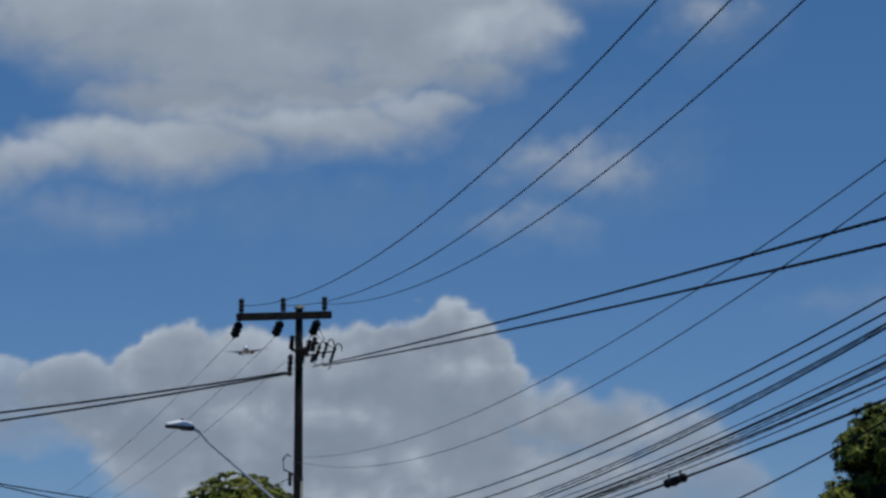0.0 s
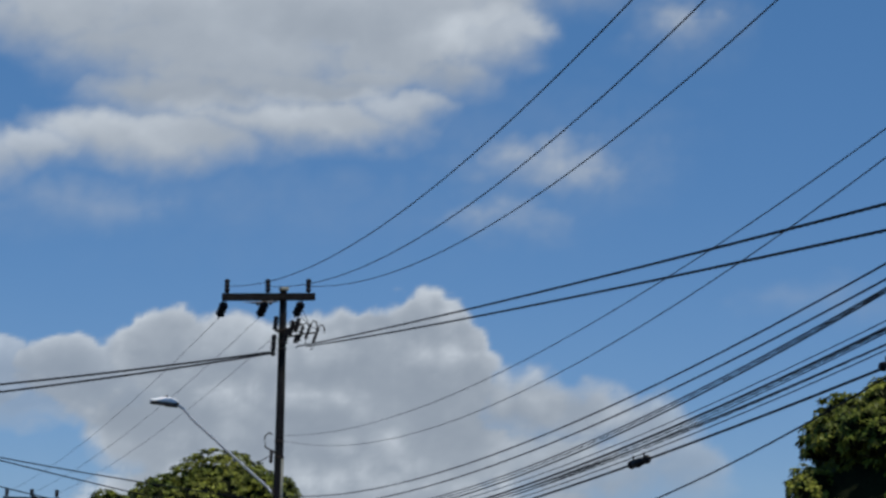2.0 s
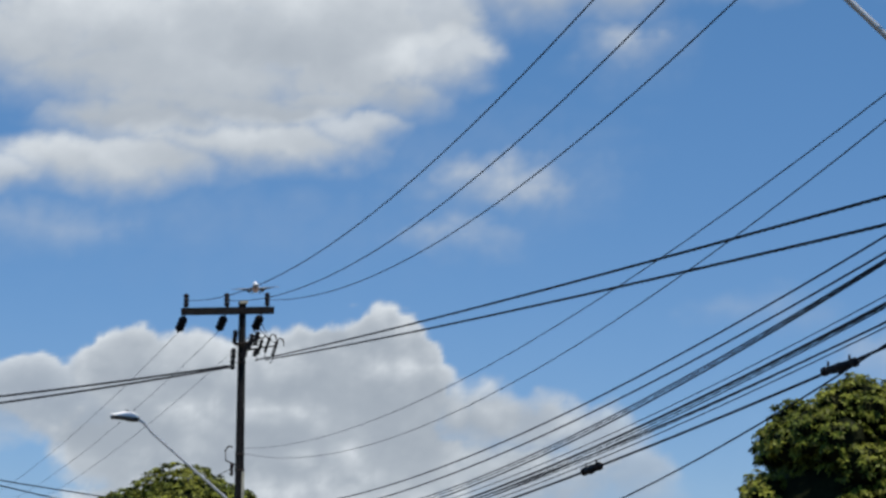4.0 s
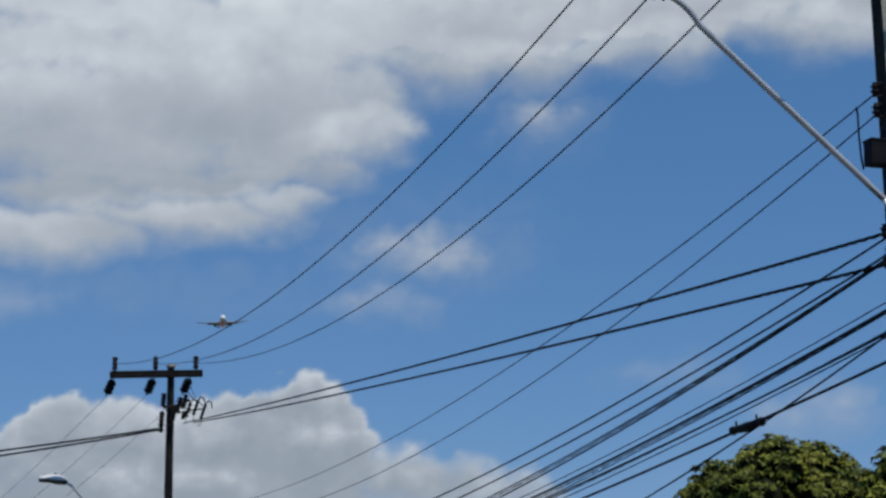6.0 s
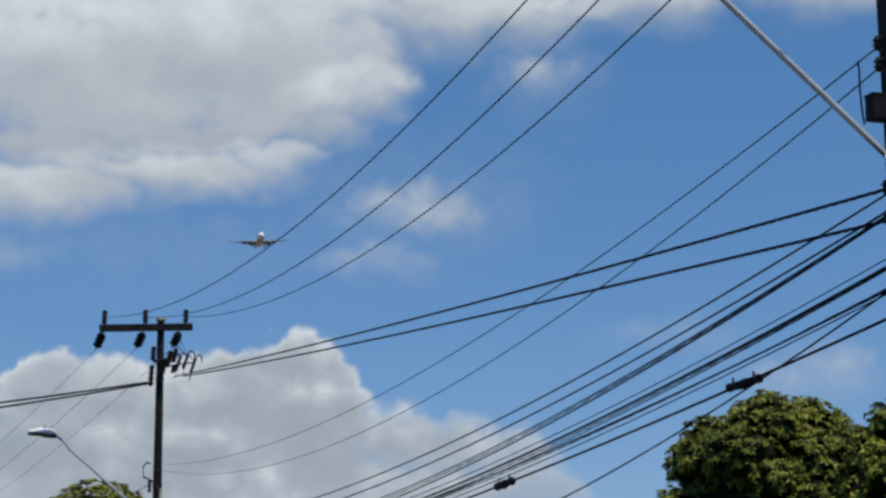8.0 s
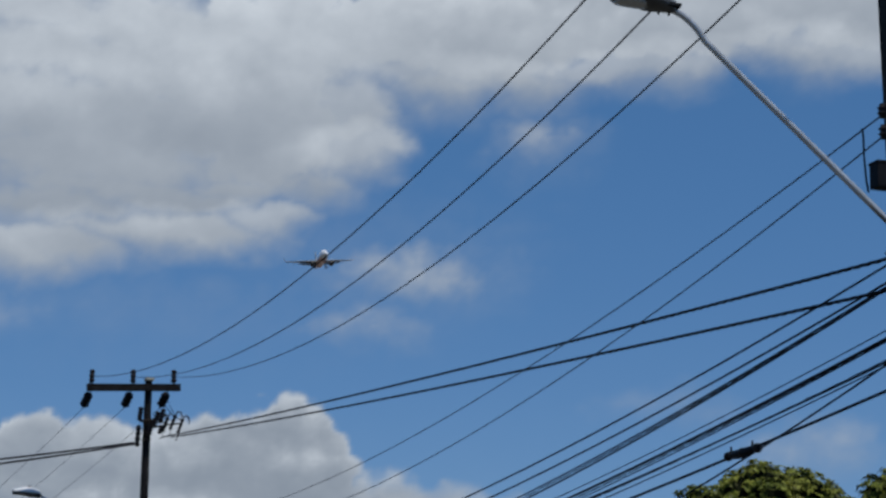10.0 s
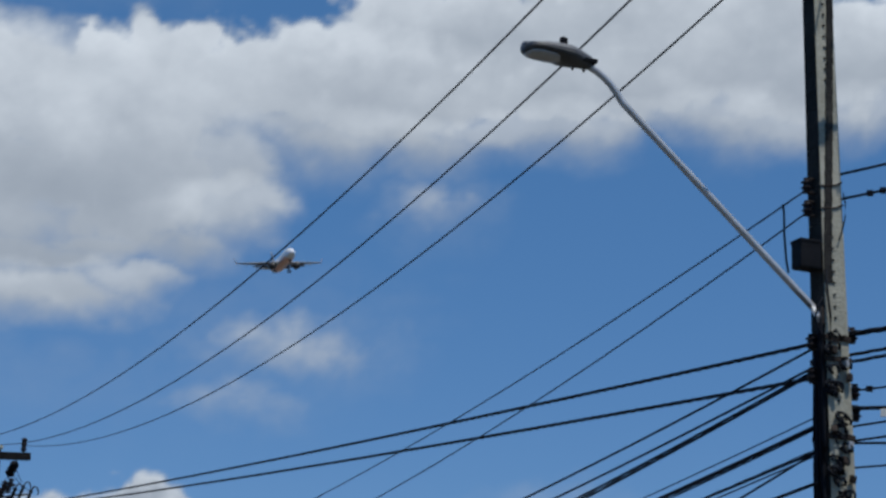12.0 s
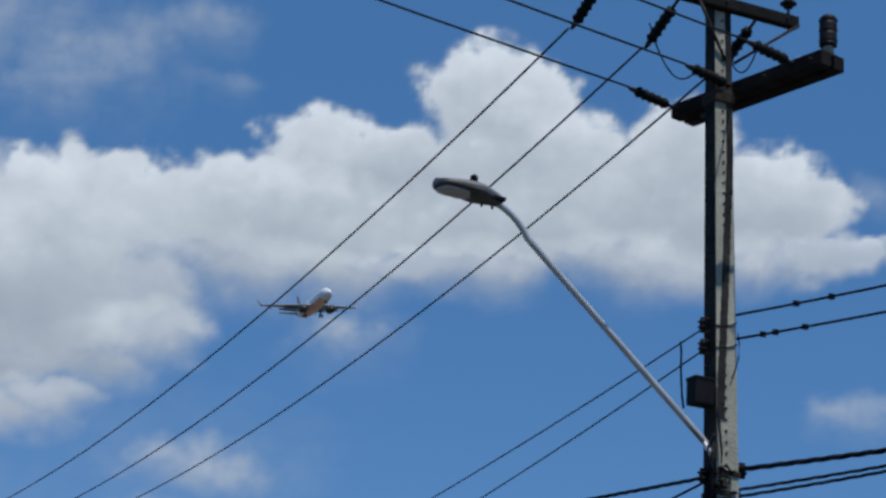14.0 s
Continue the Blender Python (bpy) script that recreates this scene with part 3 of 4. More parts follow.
def far_pole():
    foot = FAR
    t = thing("utility_pole", Matrix.Translation(foot) @ STREET, "slim dark concrete utility pole with one offset crossarm", "utility pole", "utility poles")
    H, base, top, lean = 10.25, 0.25, 0.155, -0.004
    shaft(t, H, base, top, lean, 7.5, DARK_POLE)
    # pale strip on the lower right of the front face
    bm = box((0.07, 0.014, 5.7), (0.065 + lean * 3, -0.108, 3.0), 0.004)
    part("pale_patch", bm, CONCRETE, t, "pale strip low on the front face")
    z = 10.12
    crossarm(t, (-1.67, -0.15, z - 0.17), (0.77, -0.15, z - 0.02), 0.185, 0.13, "dark offset crossarm")
    part("cap", box((0.22, 0.3, 0.07), (lean * H, -0.05, H + 0.02), 0.015), CONCRETE, t, "pale pole cap")
    for x in (-1.55, -0.48, 0.59):
        pin_insulator(t, (x, -0.15, z - 0.03 + 0.0615 * x), 1.2, 0.05, 0.07)
    for x in (-1.55, -0.49, 0.47):
        strain_insulator(t, (x, -0.05, z - 0.13 + 0.0615 * x), (x - 0.12, 0.42, z - 0.55 + 0.0615 * x), 0.125, 3, 0.8)
    # fuse cutouts, arresters and their hooks
    for x0, z0, x1, z1, w in ((-0.24, 9.52, -0.27, 9.16, 0.085), (-0.28, 9.04, -0.31, 8.48, 0.09)):
        part("fuse_cutout", sheds((x0, -0.2, z0), (x1, -0.2, z1), 4, 0.055, w), POLYMER, t, "black fuse cutout")
    for k in range(3):
        x0, dz = 0.40 + 0.20 * k, (0.06, 0.13, 0.03)[k]
        cut = part("fuse_cutout", sheds((x0 + 0.07, -0.2, 9.24 + dz), (x0 - 0.06, -0.2, 8.84 + dz), 4, 0.035, (0.075, 0.06, 0.055)[k]), POLYMER, t, "black fuse cutout")
        part("hook", tube([(x0 + 0.07, -0.2, 9.24 + dz), (x0 + 0.13, -0.2, 9.33 + dz), (x0 + 0.21, -0.2, 9.30 + dz), (x0 + 0.24, -0.2, 9.20 + dz), (x0 + 0.23, -0.2, 9.12 + dz)], 0.02, 6), DARK_STEEL, cut)
        part("lead", tube([(x0 - 0.06, -0.2, 8.84 + dz), (x0 - 0.05, -0.2, 8.72 + dz), (x0 - 0.12, -0.2, 8.66 + dz)], 0.014, 6), CABLE, cut)
    part("bracket", tube([(-0.26, -0.18, 9.14), (0.05, -0.17, 9.20), (0.45, -0.18, 9.36)], 0.035, 6), DARK_STEEL, t, "dark steel bracket")
    part("bracket", tube([(0.02, -0.17, 8.98), (0.38, -0.18, 9.08), (0.86, -0.18, 9.16)], 0.022, 6), DARK_STEEL, t, "dark steel bracket")
    for x0, z0, x1, z1, w in ((0.20, 9.42, 0.10, 9.02, 0.10), (0.34, 9.50, 0.26, 9.12, 0.085), (0.06, 9.20, -0.02, 8.80, 0.09), (0.30, 9.06, 0.25, 8.84, 0.06)):
        part("arrester", sheds((x0, -0.26, z0), (x1, -0.26, z1), 5, 0.05, w), PORCELAIN, t, "dark surge arrester")
    part("jumper", tube(hang((0.47, -0.1, 9.75), (0.62, -0.2, 9.42), 0.04, 8), 0.009, 5), CABLE, t)
    for zz in (9.16, 8.92, 8.7, 6.3, 5.9):
        band(t, zz, base + (top - base) * zz / H, lean)
    part("jumper", tube(hang((-1.55, -0.15, z + 0.22), (-1.6, 0.3, z - 0.5), -0.1, 10), 0.010, 5), CABLE, t)
    part("jumper", tube(hang((0.47, 0.3, z - 0.46), (0.9, -0.2, 9.2), 0.05, 10), 0.010, 5), CABLE, t)
    part("arrester", sheds((-0.26, -0.18, 6.06), (-0.26, -0.18, 5.72), 3, 0.04, 0.06), PORCELAIN, t, "dark surge arrester")
    part("hook", tube([(-0.10, -0.18, 5.98), (-0.42, -0.18, 6.12), (-0.44, -0.18, 6.38), (-0.34, -0.18, 6.5), (-0.25, -0.18, 6.46)], 0.022, 6), DARK_STEEL, t, "bent steel hook")
    part("hook", tube([(-0.12, -0.18, 6.0), (-0.62, -0.18, 5.72)], 0.012, 6), DARK_STEEL, t, "thin service stay")
    return t


def third_pole():
    foot = Vector((-26.95, 96.4, 0))
    t = thing("utility_pole", Matrix.Translation(foot) @ STREET, "distant concrete utility pole with a plain crossarm", "utility pole", "utility poles")
    shaft(t, 7.42, 0.24, 0.16, 0, 5.5, DARK_POLE)
    crossarm(t, (-1.45, -0.14, 7.27), (1.2, -0.14, 7.27), 0.15, 0.11, "dark crossarm")
    for x in (-1.28, -0.13, 1.02):
        pin_insulator(t, (x, -0.14, 7.30), 1.2, 0.07)
    return t


near_pole()
far_pole()
third_pole()


# ======== street lamps ========
def street_lamp(foot, z0, k, lean_x, label, fat=1.0, paint=None):
    """A bracket lamp: bent tube, flat die-cast head with a glass and a light sensor on top."""
    t = thing("street_lamp", Matrix.Translation(at(foot, lean_x, -0.06, z0)) @ STREET, label, "street lamp", "street lamps")
    rise, reach = 1.80 * k, 2.22 * k
    pts = [(0.02, 0, -0.12 * k), (-0.10 * k, 0, 0.02)]
    for i in range(8):
        f = i / 7
        pts.append((-0.10 * k - (reach - 0.42 * k) * f, 0, 0.02 + (rise - 0.30 * k) * f))
    p0, p1, p2 = Vector(pts[-1]), Vector((-reach + 0.16 * k, 0, rise - 0.02 * k)), Vector((-reach - 0.12 * k, 0, rise + 0.0))
    pts += [p0.lerp(p1, f).lerp(p1.lerp(p2, f), f) for f in (0.15, 0.3, 0.45, 0.6, 0.75, 0.9, 1.0)]
    part("arm", tube(pts, 0.030 * k, 12), STEEL, t, "slender galvanised bracket arm")
    part("clamp", box((0.05, 0.09, 0.15), (0.0, 0, -0.06), 0.01), DARK_STEEL, t, "dark clamp")
    # head: rings along its length, flat below and domed above
    rings = []
    n = 18
    L = 0.60 * k
    for i in range(13):
        f = i / 12
        x = -reach + 0.02 * k - L * f
        wide = (0.05 + 0.10 * min(1, f * 3.2)) * k * (1 if f < 0.75 else math.sqrt(max(0.02, 1 - ((f - 0.75) / 0.27) ** 2)))
        up = (0.045 + 0.045 * math.sin(math.pi * min(1, f * 1.1 + 0.05))) * k * fat
        down = (0.062 if f < 0.42 else 0.045) * k * fat
        zc = rise + 0.01 * k + 0.03 * k * f
        shell = [[], []]
        for half, height in ((0, up), (1, -down)):
            for j in range(n):
                w = math.pi * j / (n - 1)
                shell[half].append(Vector((x, wide * (1 + 0.03 * half) * math.cos(w), zc + height * math.sin(w) ** 0.8)))
            shell[half].append(Vector((x, 0, zc + (0.004 if half else -0.004))))
        rings.append(shell)
    # tray darker, cover lighter: shaded underside and sunlit top set by colour
    head = part("head", smooth(skin(bmesh.new(), [r[1] for r in rings])), LAMP_UNDERSHADE, t, "lower tray of the lamp head, shade in its dark grey")
    part("cover", smooth(skin(bmesh.new(), [r[0] for r in rings])), paint or LAMP_COVER, head, "upper cover, sun glare in its white" if paint else "mid grey upper cover")
    bm = bmesh.new()
    gl = []
    for i in range(9):
        f = i / 8
        x = -reach - 0.25 * k - 0.31 * k * f
        wide = 0.115 * k * math.sqrt(max(0.05, 1 - (2 * f - 1) ** 4))
        zc = rise + 0.01 * k + 0.03 * k * (0.42 + 0.55 * f)
        gl.append([Vector((x, wide * math.cos(2 * math.pi * j / 14), zc - 0.034 * k + (0.01 if math.sin(2 * math.pi * j / 14) > 0 else 0.028) * k * math.sin(2 * math.pi * j / 14))) for j in range(14)])
    part("glass", smooth(skin(bm, gl)), LAMP_GLASS, head, "dull lamp glass")
    part("gasket", box((0.30 * k, 0.20 * k, 0.035 * k), (-reach - 0.10 * k, 0, rise - 0.005 * k), 0.012), POLYMER, head, "black gear cover")
    for dx in (-0.02, -0.12):
        part("screw", tube([(-reach + dx * k, 0.03, rise - 0.02 * k), (-reach + dx * k, 0.03, rise - 0.07 * k)], 0.012 * k, 6), DARK_STEEL, head)
    x = -reach - 0.22 * k
    part("sensor_neck", tube([(x, 0, rise + 0.05 * k), (x, 0, rise + 0.132 * k)], 0.011 * k, 10), WHITE_AND_GLARE, head, "pale sensor neck")
    part("light_sensor", tube([(x, 0, rise + 0.13 * k), (x, 0, rise + 0.134 * k), (x, 0, rise + 0.175 * k), (x, 0, rise + 0.185 * k)], [0.020 * k, 0.034 * k, 0.034 * k, 0.024 * k], 12), POLYMER, head, "black light sensor")
    return t


street_lamp(TIES, 5.97, 1.0, -0.13, "dark grey street lamp on a bent galvanised bracket arm")
# this cover is white to imitate the sun's reflection on it
street_lamp(FAR, 5.06, 1.155, -0.16, "street lamp with a glare-white cover on a bent bracket arm beside a tree", 1.45, WHITE_AND_GLARE)


# ======== overhead lines ========
# high lines from pole to pole
for xn, xf, zn, zf, sag in ((-1.44, -1.55, 9.83, 10.25, 1.39), (-0.65, -0.48, 9.83, 10.30, 1.42), (0.19, 0.59, 9.83, 10.37, 1.38)):
    cable("power_line", hang(at(TIES, xn, 0.50, zn), at(FAR, xf, -0.15, zf), sag, 60), [0.0118 - 0.0035 * i / 60 for i in range(61)], "thin bare high line between two poles", BARE, "high lines")
# high lines on to the distant pole
THIRD = Vector((-26.95, 96.4, 0))
for xf, xt in ((-1.67, -1.28), (-0.61, -0.13), (0.35, 1.02)):
    cable("power_line", hang(at(FAR, xf, 0.42, 9.57 + 0.0615 * xf), at(THIRD, xt, -0.14, 7.55), 0.5, 40), 0.006, "thin bare high line between two poles", BARE, "high lines")
# side circuit that leaves over the street
for f, z in ((0.02, 9.40), (0.42, 9.40), (0.82, 9.40)):
    p = Vector((3.69, 18.60, z)).lerp(Vector((4.71, 17.02, z)), f)
    away = Vector((-0.84, -0.543, 0))
    cable("power_line", hang(p + away * 0.74, p + away * 26 + Vector((0, 0, 0.3)), 0.35, 40), 0.0105, "thin bare high line crossing the street", BARE, "high lines")
# twisted low voltage bundles
for zn, zf, sag, xf in ((5.685, 8.76, 0.09, 0.34), (5.392, 8.77, 0.09, 0.56)):
    twisted("low_voltage_cable", hang(at(TIES, -0.17, 0.0, zn), at(FAR, xf, -0.2, zf), sag, 60), 0.0090, 0.58, "black twisted low voltage cable between poles", "low voltage cables", 3)
for z1, dz in ((8.58, -0.15), (8.54, -0.47)):
    twisted("low_voltage_cable", hang(at(FAR, -0.38, -0.2, z1), Vector((-20.5, 47.0, 6.55 + dz)), 0.12, 40), 0.013, 0.6, "black twisted low voltage cable leaving the far pole", "low voltage cables")
# thin lamp control lines
for zn, zf, sag in ((7.08, 6.45, 1.03), (6.88, 6.35, 1.36)):
    cable("control_line", hang(at(TIES, -0.15, 0.0, zn), at(FAR, -0.1, -0.1, zf), sag, 60), [0.0078 - 0.0036 * i / 60 for i in range(61)], "thin dark lamp control line", BARE, "control lines")
# telephone and data cables
for zn, zf, sag, r in ((5.66, 4.9, 0.86, 0.011), (5.50, 4.62, 0.82, 0.011), (5.47, 4.5, 0.98, 0.009), (5.45, 4.4, 1.02, 0.011), (5.07, 4.1, 0.76, 0.006),
                       (4.995, 3.9, 0.72, 0.015), (4.97, 3.9, 0.80, 0.007), (4.78, 3.8, 0.60, 0.011), (4.75, 3.7, 0.66, 0.007), (4.52, 3.3, 0.43, 0.015), (4.78, 4.4, 1.76, 0.010)):
    cable("data_cable", hang(at(TIES, -0.15, 0.0, zn), at(FAR, -0.1, -0.1, zf), sag, 60), r, "black sagging data cable between poles", CABLE, "data cables")
# loosely lashed strands that spiral round the middle cables
for zn, zf, sag, turn in ((5.46, 4.46, 1.0, 1.1), (4.98, 3.9, 0.76, 0.8), (4.80, 3.8, 0.66, 0.9)):
    twisted("data_cable", hang(at(TIES, -0.15, 0.0, zn), at(FAR, -0.1, -0.1, zf), sag, 60), 0.0042, turn, "loose lashed strands along the data cables", "data cables", 2)


def splice(p, d, length, r, label):
    """A splice closure hung on a cable: ribbed case with tapered ends and cable straps."""
    p, d = Vector(p), Vector(d).normalized()
    t = thing("splice_closure", Matrix.Translation(p) @ d.to_track_quat("X", "Z").to_matrix().to_4x4(), label, "splice closure", "splice closures")
    h = length / 2
    part("case", tube([(-h, 0, 0), (-h * 0.75, 0, 0), (-h * 0.6, 0, 0), (0, 0, 0), (h * 0.6, 0, 0), (h * 0.75, 0, 0), (h, 0, 0)], [r * 0.35, r * 0.5, r, r * 1.05, r, r * 0.5, r * 0.35], 12), POLYMER, t)
    for x in (-0.45, 0.0, 0.45):
        part("strap", tube([(x * length - 0.015, 0, 0), (x * length + 0.015, 0, 0)], r * 1.18, 12), DARK_STEEL, t)
    for x in (-0.3, 0.35):
        part("hanger", tube([(x * length, 0, r * 0.8), (x * length, 0, r * 2.2)], 0.012, 6), DARK_STEEL, t)
    part("tail", tube([(-h, 0, -r * 0.4), (0, 0, -r * 1.3), (h, 0, -r * 0.5)], 0.009, 6), CABLE, t, "loose cable tail")
    return t


def on_line(zn, zf, sag, u):
    a, b = at(TIES, -0.15, 0.0, zn), at(FAR, -0.1, -0.1, zf)
    return a.lerp(b, u) - Vector((0, 0, 4 * sag * u * (1 - u))), (b - a) - Vector((0, 0, 4 * sag * (1 - 2 * u)))


near_spot, near_way = on_line(4.52, 3.3, 0.43, 0.083)
splice(near_spot, near_way + Vector((0, 0, 2.0)), 0.74, 0.042, "black splice closure hung on a cable")
splice(*on_line(4.52, 3.3, 0.43, 0.281), 0.62, 0.05, "black splice closure sagging below the cables")

# lines that leave the near pole on its other side
SIDE = Vector((0.78, -0.62, 0))
for zn, slope, r, label in ((7.18, 0.16, 0.012, "dark insulated service line leaving the pole"), (6.96, 0.15, 0.012, "dark insulated service line with clips"),
                            (5.78, 0.135, 0.024, "thick black bundled cable leaving the pole"), (5.60, 0.17, 0.011, "black data cable leaving the pole"),
                            (5.54, 0.18, 0.011, "black data cable leaving the pole"), (5.30, 0.12, 0.009, "thin black data cable leaving the pole"),
                            (5.16, 0.03, 0.018, "thick black data cable leaving the pole"), (5.00, 0.16, 0.010, "black data cable leaving the pole"),
                            (4.88, 0.15, 0.010, "black data cable leaving the pole"), (4.87, 0.02, 0.012, "black data cable leaving the pole"),
                            (4.66, 0.10, 0.009, "thin black data cable leaving the pole")):
    a = at(NEAR, 0.10 - 0.0286 * zn, -0.04, zn)
    b = a + SIDE * 16 + Vector((0, 0, 16 * slope + 0.5))
    if r < 0.02 and zn not in (5.60, 5.54):
        cable("data_cable", hang(a, b, 0.5, 40), r, label, CABLE, "side cables")
    else:
        twisted("data_cable", hang(a, b, 0.5, 40), 0.012 if r > 0.02 else 0.0075, 0.5, label, "side cables", 3)
a = at(NEAR, -0.03, -0.04, 5.15)
splice(a + SIDE * 0.62 + Vector((0, 0, -0.03)), SIDE, 0.20, 0.052, "black splice closure beside the concrete pole")
# clips on the side cables
for zn, slope, d in ((7.18, 0.16, 0.62), (7.18, 0.16, 0.95), (6.96, 0.15, 0.30), (6.96, 0.15, 0.42), (6.96, 0.15, 0.70), (5.30, 0.12, 0.22)):
    q = at(NEAR, 0.10 - 0.0286 * zn, -0.04, zn) + SIDE * d
    q.z += d * (slope + 0.5 / 16) - 4 * 0.5 * d / 16 * (1 - d / 16)
    clip = part("cable_clip", box((0.055, 0.035, 0.05), (0, 0, 0), 0.008), POLYMER, None)
    clip.matrix_world = Matrix.Translation(q) @ pose(0, 0, 0, 0, 8, -38)
    tagged(clip, "small black clip on a cable", "cable clip", "cable clips")
part_tag = part("cable_tag", box((0.14, 0.012, 0.07), (0, 0, 0), 0.006), TAG, None)
part_tag.matrix_world = Matrix.Translation(a + SIDE * 0.36 + Vector((0, -0.03, -0.06))) @ pose(0, 0, 0, 0, 4, -30)
tagged(part_tag, "small white tag tied to a cable", "tag")

# low cables beyond the far pole
for z0, z1, sag in ((6.23, 4.2, 0.10), (6.05, 4.75, 0.12), (5.6, 3.6, 0.1)):
    cable("data_cable", hang(Vector((-18.0, 46.5, z0)), at(FAR, -0.1, 0.0, z1), sag, 40), 0.016, "black sagging data cable near a tree", CABLE, "data cables")


# ======== sign ========
def sign_board():
    d = Vector((math.sin(radians(-17.3)), math.cos(radians(-17.3)), 0))
    p = d * 14 + Vector((0, 0, 1.6 + 14 * math.tan(radians(5.02))))
    t = thing("sign_board", Matrix.Translation((p.x, p.y, 0)) @ pose(0, 0, 0, 0, 0, 17), "tilted white sign board with black shapes on a post", "sign")
    tilt = pose(0, 0, p.z, 0, 24, 0)
    bd = part("board", box((0.42, 0.03, 0.36), (-0.13, 0, -0.02), 0.008, None, tilt), TAG, t, "white board")
    for x, z, r, ry in ((0.015, 0.085, 0.034, 0.026), (-0.045, 0.095, 0.022, 0.03), (0.035, 0.02, 0.022, 0.03), (-0.03, 0.03, 0.03, 0.024), (0.01, -0.05, 0.034, 0.026), (-0.06, -0.04, 0.028, 0.036),
                        (0.03, -0.125, 0.024, 0.02), (-0.035, -0.12, 0.026, 0.03), (-0.12, 0.06, 0.04, 0.03), (-0.13, -0.06, 0.034, 0.04), (-0.21, 0.0, 0.04, 0.05), (-0.26, 0.10, 0.03, 0.03), (-0.25, -0.12, 0.04, 0.03)):
        disc = skin(bmesh.new(), [[tilt @ v for v in circle((x, y, z), Vector((1, 0, 0)), Vector((0, 0, 1)), r, 12, ry)] for y in (-0.012, -0.021)])
        part("spot", disc, INK, bd, "black rounded shape")
    part("post", tube([(-0.3, 0.03, 0), (-0.3, 0.03, p.z - 0.05)], 0.03, 10), STEEL, t)
    return t


sign_board()


# ======== trees ========
def tree(foot, height, spread, crown_low, seed, label, rosettes, dome=0.95):
    """Trunk, limbs and a crown of leaf rosettes gathered in clumps on uneven lobes."""
    rnd = random.Random(seed)
    t = thing("tree", Matrix.Translation(foot), label, "tree", "trees")
    fork = crown_low + 0.15 * (height - crown_low)
    bend = [Vector((0, 0, 0)), Vector((0.08, -0.05, fork * 0.5)), Vector((-0.05, 0.1, fork))]
    part("trunk", tube(bend, [0.30, 0.24, 0.2], 12), BARK, t)
    half = (height - crown_low) * 0.5
    mid = Vector((0, 0, crown_low + half))
    lobes = [(mid + Vector((0, 0, half * 0.30)), spread * 0.62), (mid, spread * 0.66)]
    for k in range(72):
        w, e = rnd.uniform(0, 2 * math.pi), math.asin(rnd.uniform(-0.45, 1.0))
        q = Vector((math.cos(w) * math.cos(e), math.sin(w) * math.cos(e), math.sin(e)))
        r = rnd.uniform(0.13, 0.23) * spread
        full = Vector((spread - r, spread - r, half - r * 0.95))
        flat = max(abs(math.sin(e)), 1e-3) ** dome * math.copysign(1, e)
        wide = max(math.cos(e), 1e-3) ** dome
        lobes.append((mid + Vector((math.cos(w) * wide * full.x, math.sin(w) * wide * full.y, flat * full.z)), r))
    for c, r in lobes[2:16]:
        s = bend[2]
        m = s.lerp(c, 0.5) + Vector((0, 0, -0.15 * spread))
        part("limb", tube([s, s.lerp(m, 0.6), m, c], [0.12, 0.09, 0.06, 0.02], 7), BARK, t)
    vs, fs = [], []
    taken = collections.defaultdict(list)
    for k in range(rosettes):
        c, r = lobes[rnd.randrange(2, len(lobes))] if rnd.random() < 0.85 else lobes[rnd.randrange(2)]
        w, e = rnd.uniform(0, 2 * math.pi), math.asin(rnd.uniform(-0.6, 1.0))
        q = Vector((math.cos(w) * math.cos(e), math.sin(w) * math.cos(e), math.sin(e)))
        p = c + q * r * rnd.uniform(0.92, 1.08)
        if any((p - cc).length < rr * 0.86 for cc, rr in lobes):
            continue
        # clumps keep apart, with dark gaps between them
        cell = tuple(int(math.floor(x / 0.2)) for x in p)
        near = [o for d in itertools.product((-1, 0, 1), repeat=3) for o in taken[tuple(a + b for a, b in zip(cell, d))]]
        if any((o - p).length < 0.19 for o in near):
            continue
        taken[cell].append(p)
        up = (q + Vector((0, 0, 0.8))).normalized()
        a1 = up.orthogonal().normalized()
        a2 = up.cross(a1)
        # a clump: three rosettes close together
        for c3 in range(3):
            o = p + a1 * rnd.uniform(-0.07, 0.07) + a2 * rnd.uniform(-0.07, 0.07) + up * rnd.uniform(-0.05, 0.07)
            spin = rnd.uniform(0, 6.28)
            for j in range(7):
                th = spin + j * 2 * math.pi / 7 + rnd.uniform(-0.3, 0.3)
                out = a1 * math.cos(th) + a2 * math.sin(th)
                side = up.cross(out)
                ln, wd = rnd.uniform(0.11, 0.19), rnd.uniform(0.028, 0.044)
                b1 = o + out * ln * 0.5 + up * ln * rnd.uniform(0.2, 0.5)
                b2 = o + out * ln + up * ln * rnd.uniform(-0.1, 0.45) - Vector((0, 0, 0.015))
                i = len(vs)
                vs += [o, b1 + side * wd, b1 - side * wd, b2]
                fs += [(i, i + 1, i + 2), (i + 1, i + 3, i + 2)]
    me = bpy.data.meshes.new("crown")
    me.from_pydata([tuple(v) for v in vs], [], fs)
    me.materials.append(LEAF)
    crown = new("crown", me)
    crown.parent = t
    # near-black inner blobs whose colour stands for shade between the leaf clumps
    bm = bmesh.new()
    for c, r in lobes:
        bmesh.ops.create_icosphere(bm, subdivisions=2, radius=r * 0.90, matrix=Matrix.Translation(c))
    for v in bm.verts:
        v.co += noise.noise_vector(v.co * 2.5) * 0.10
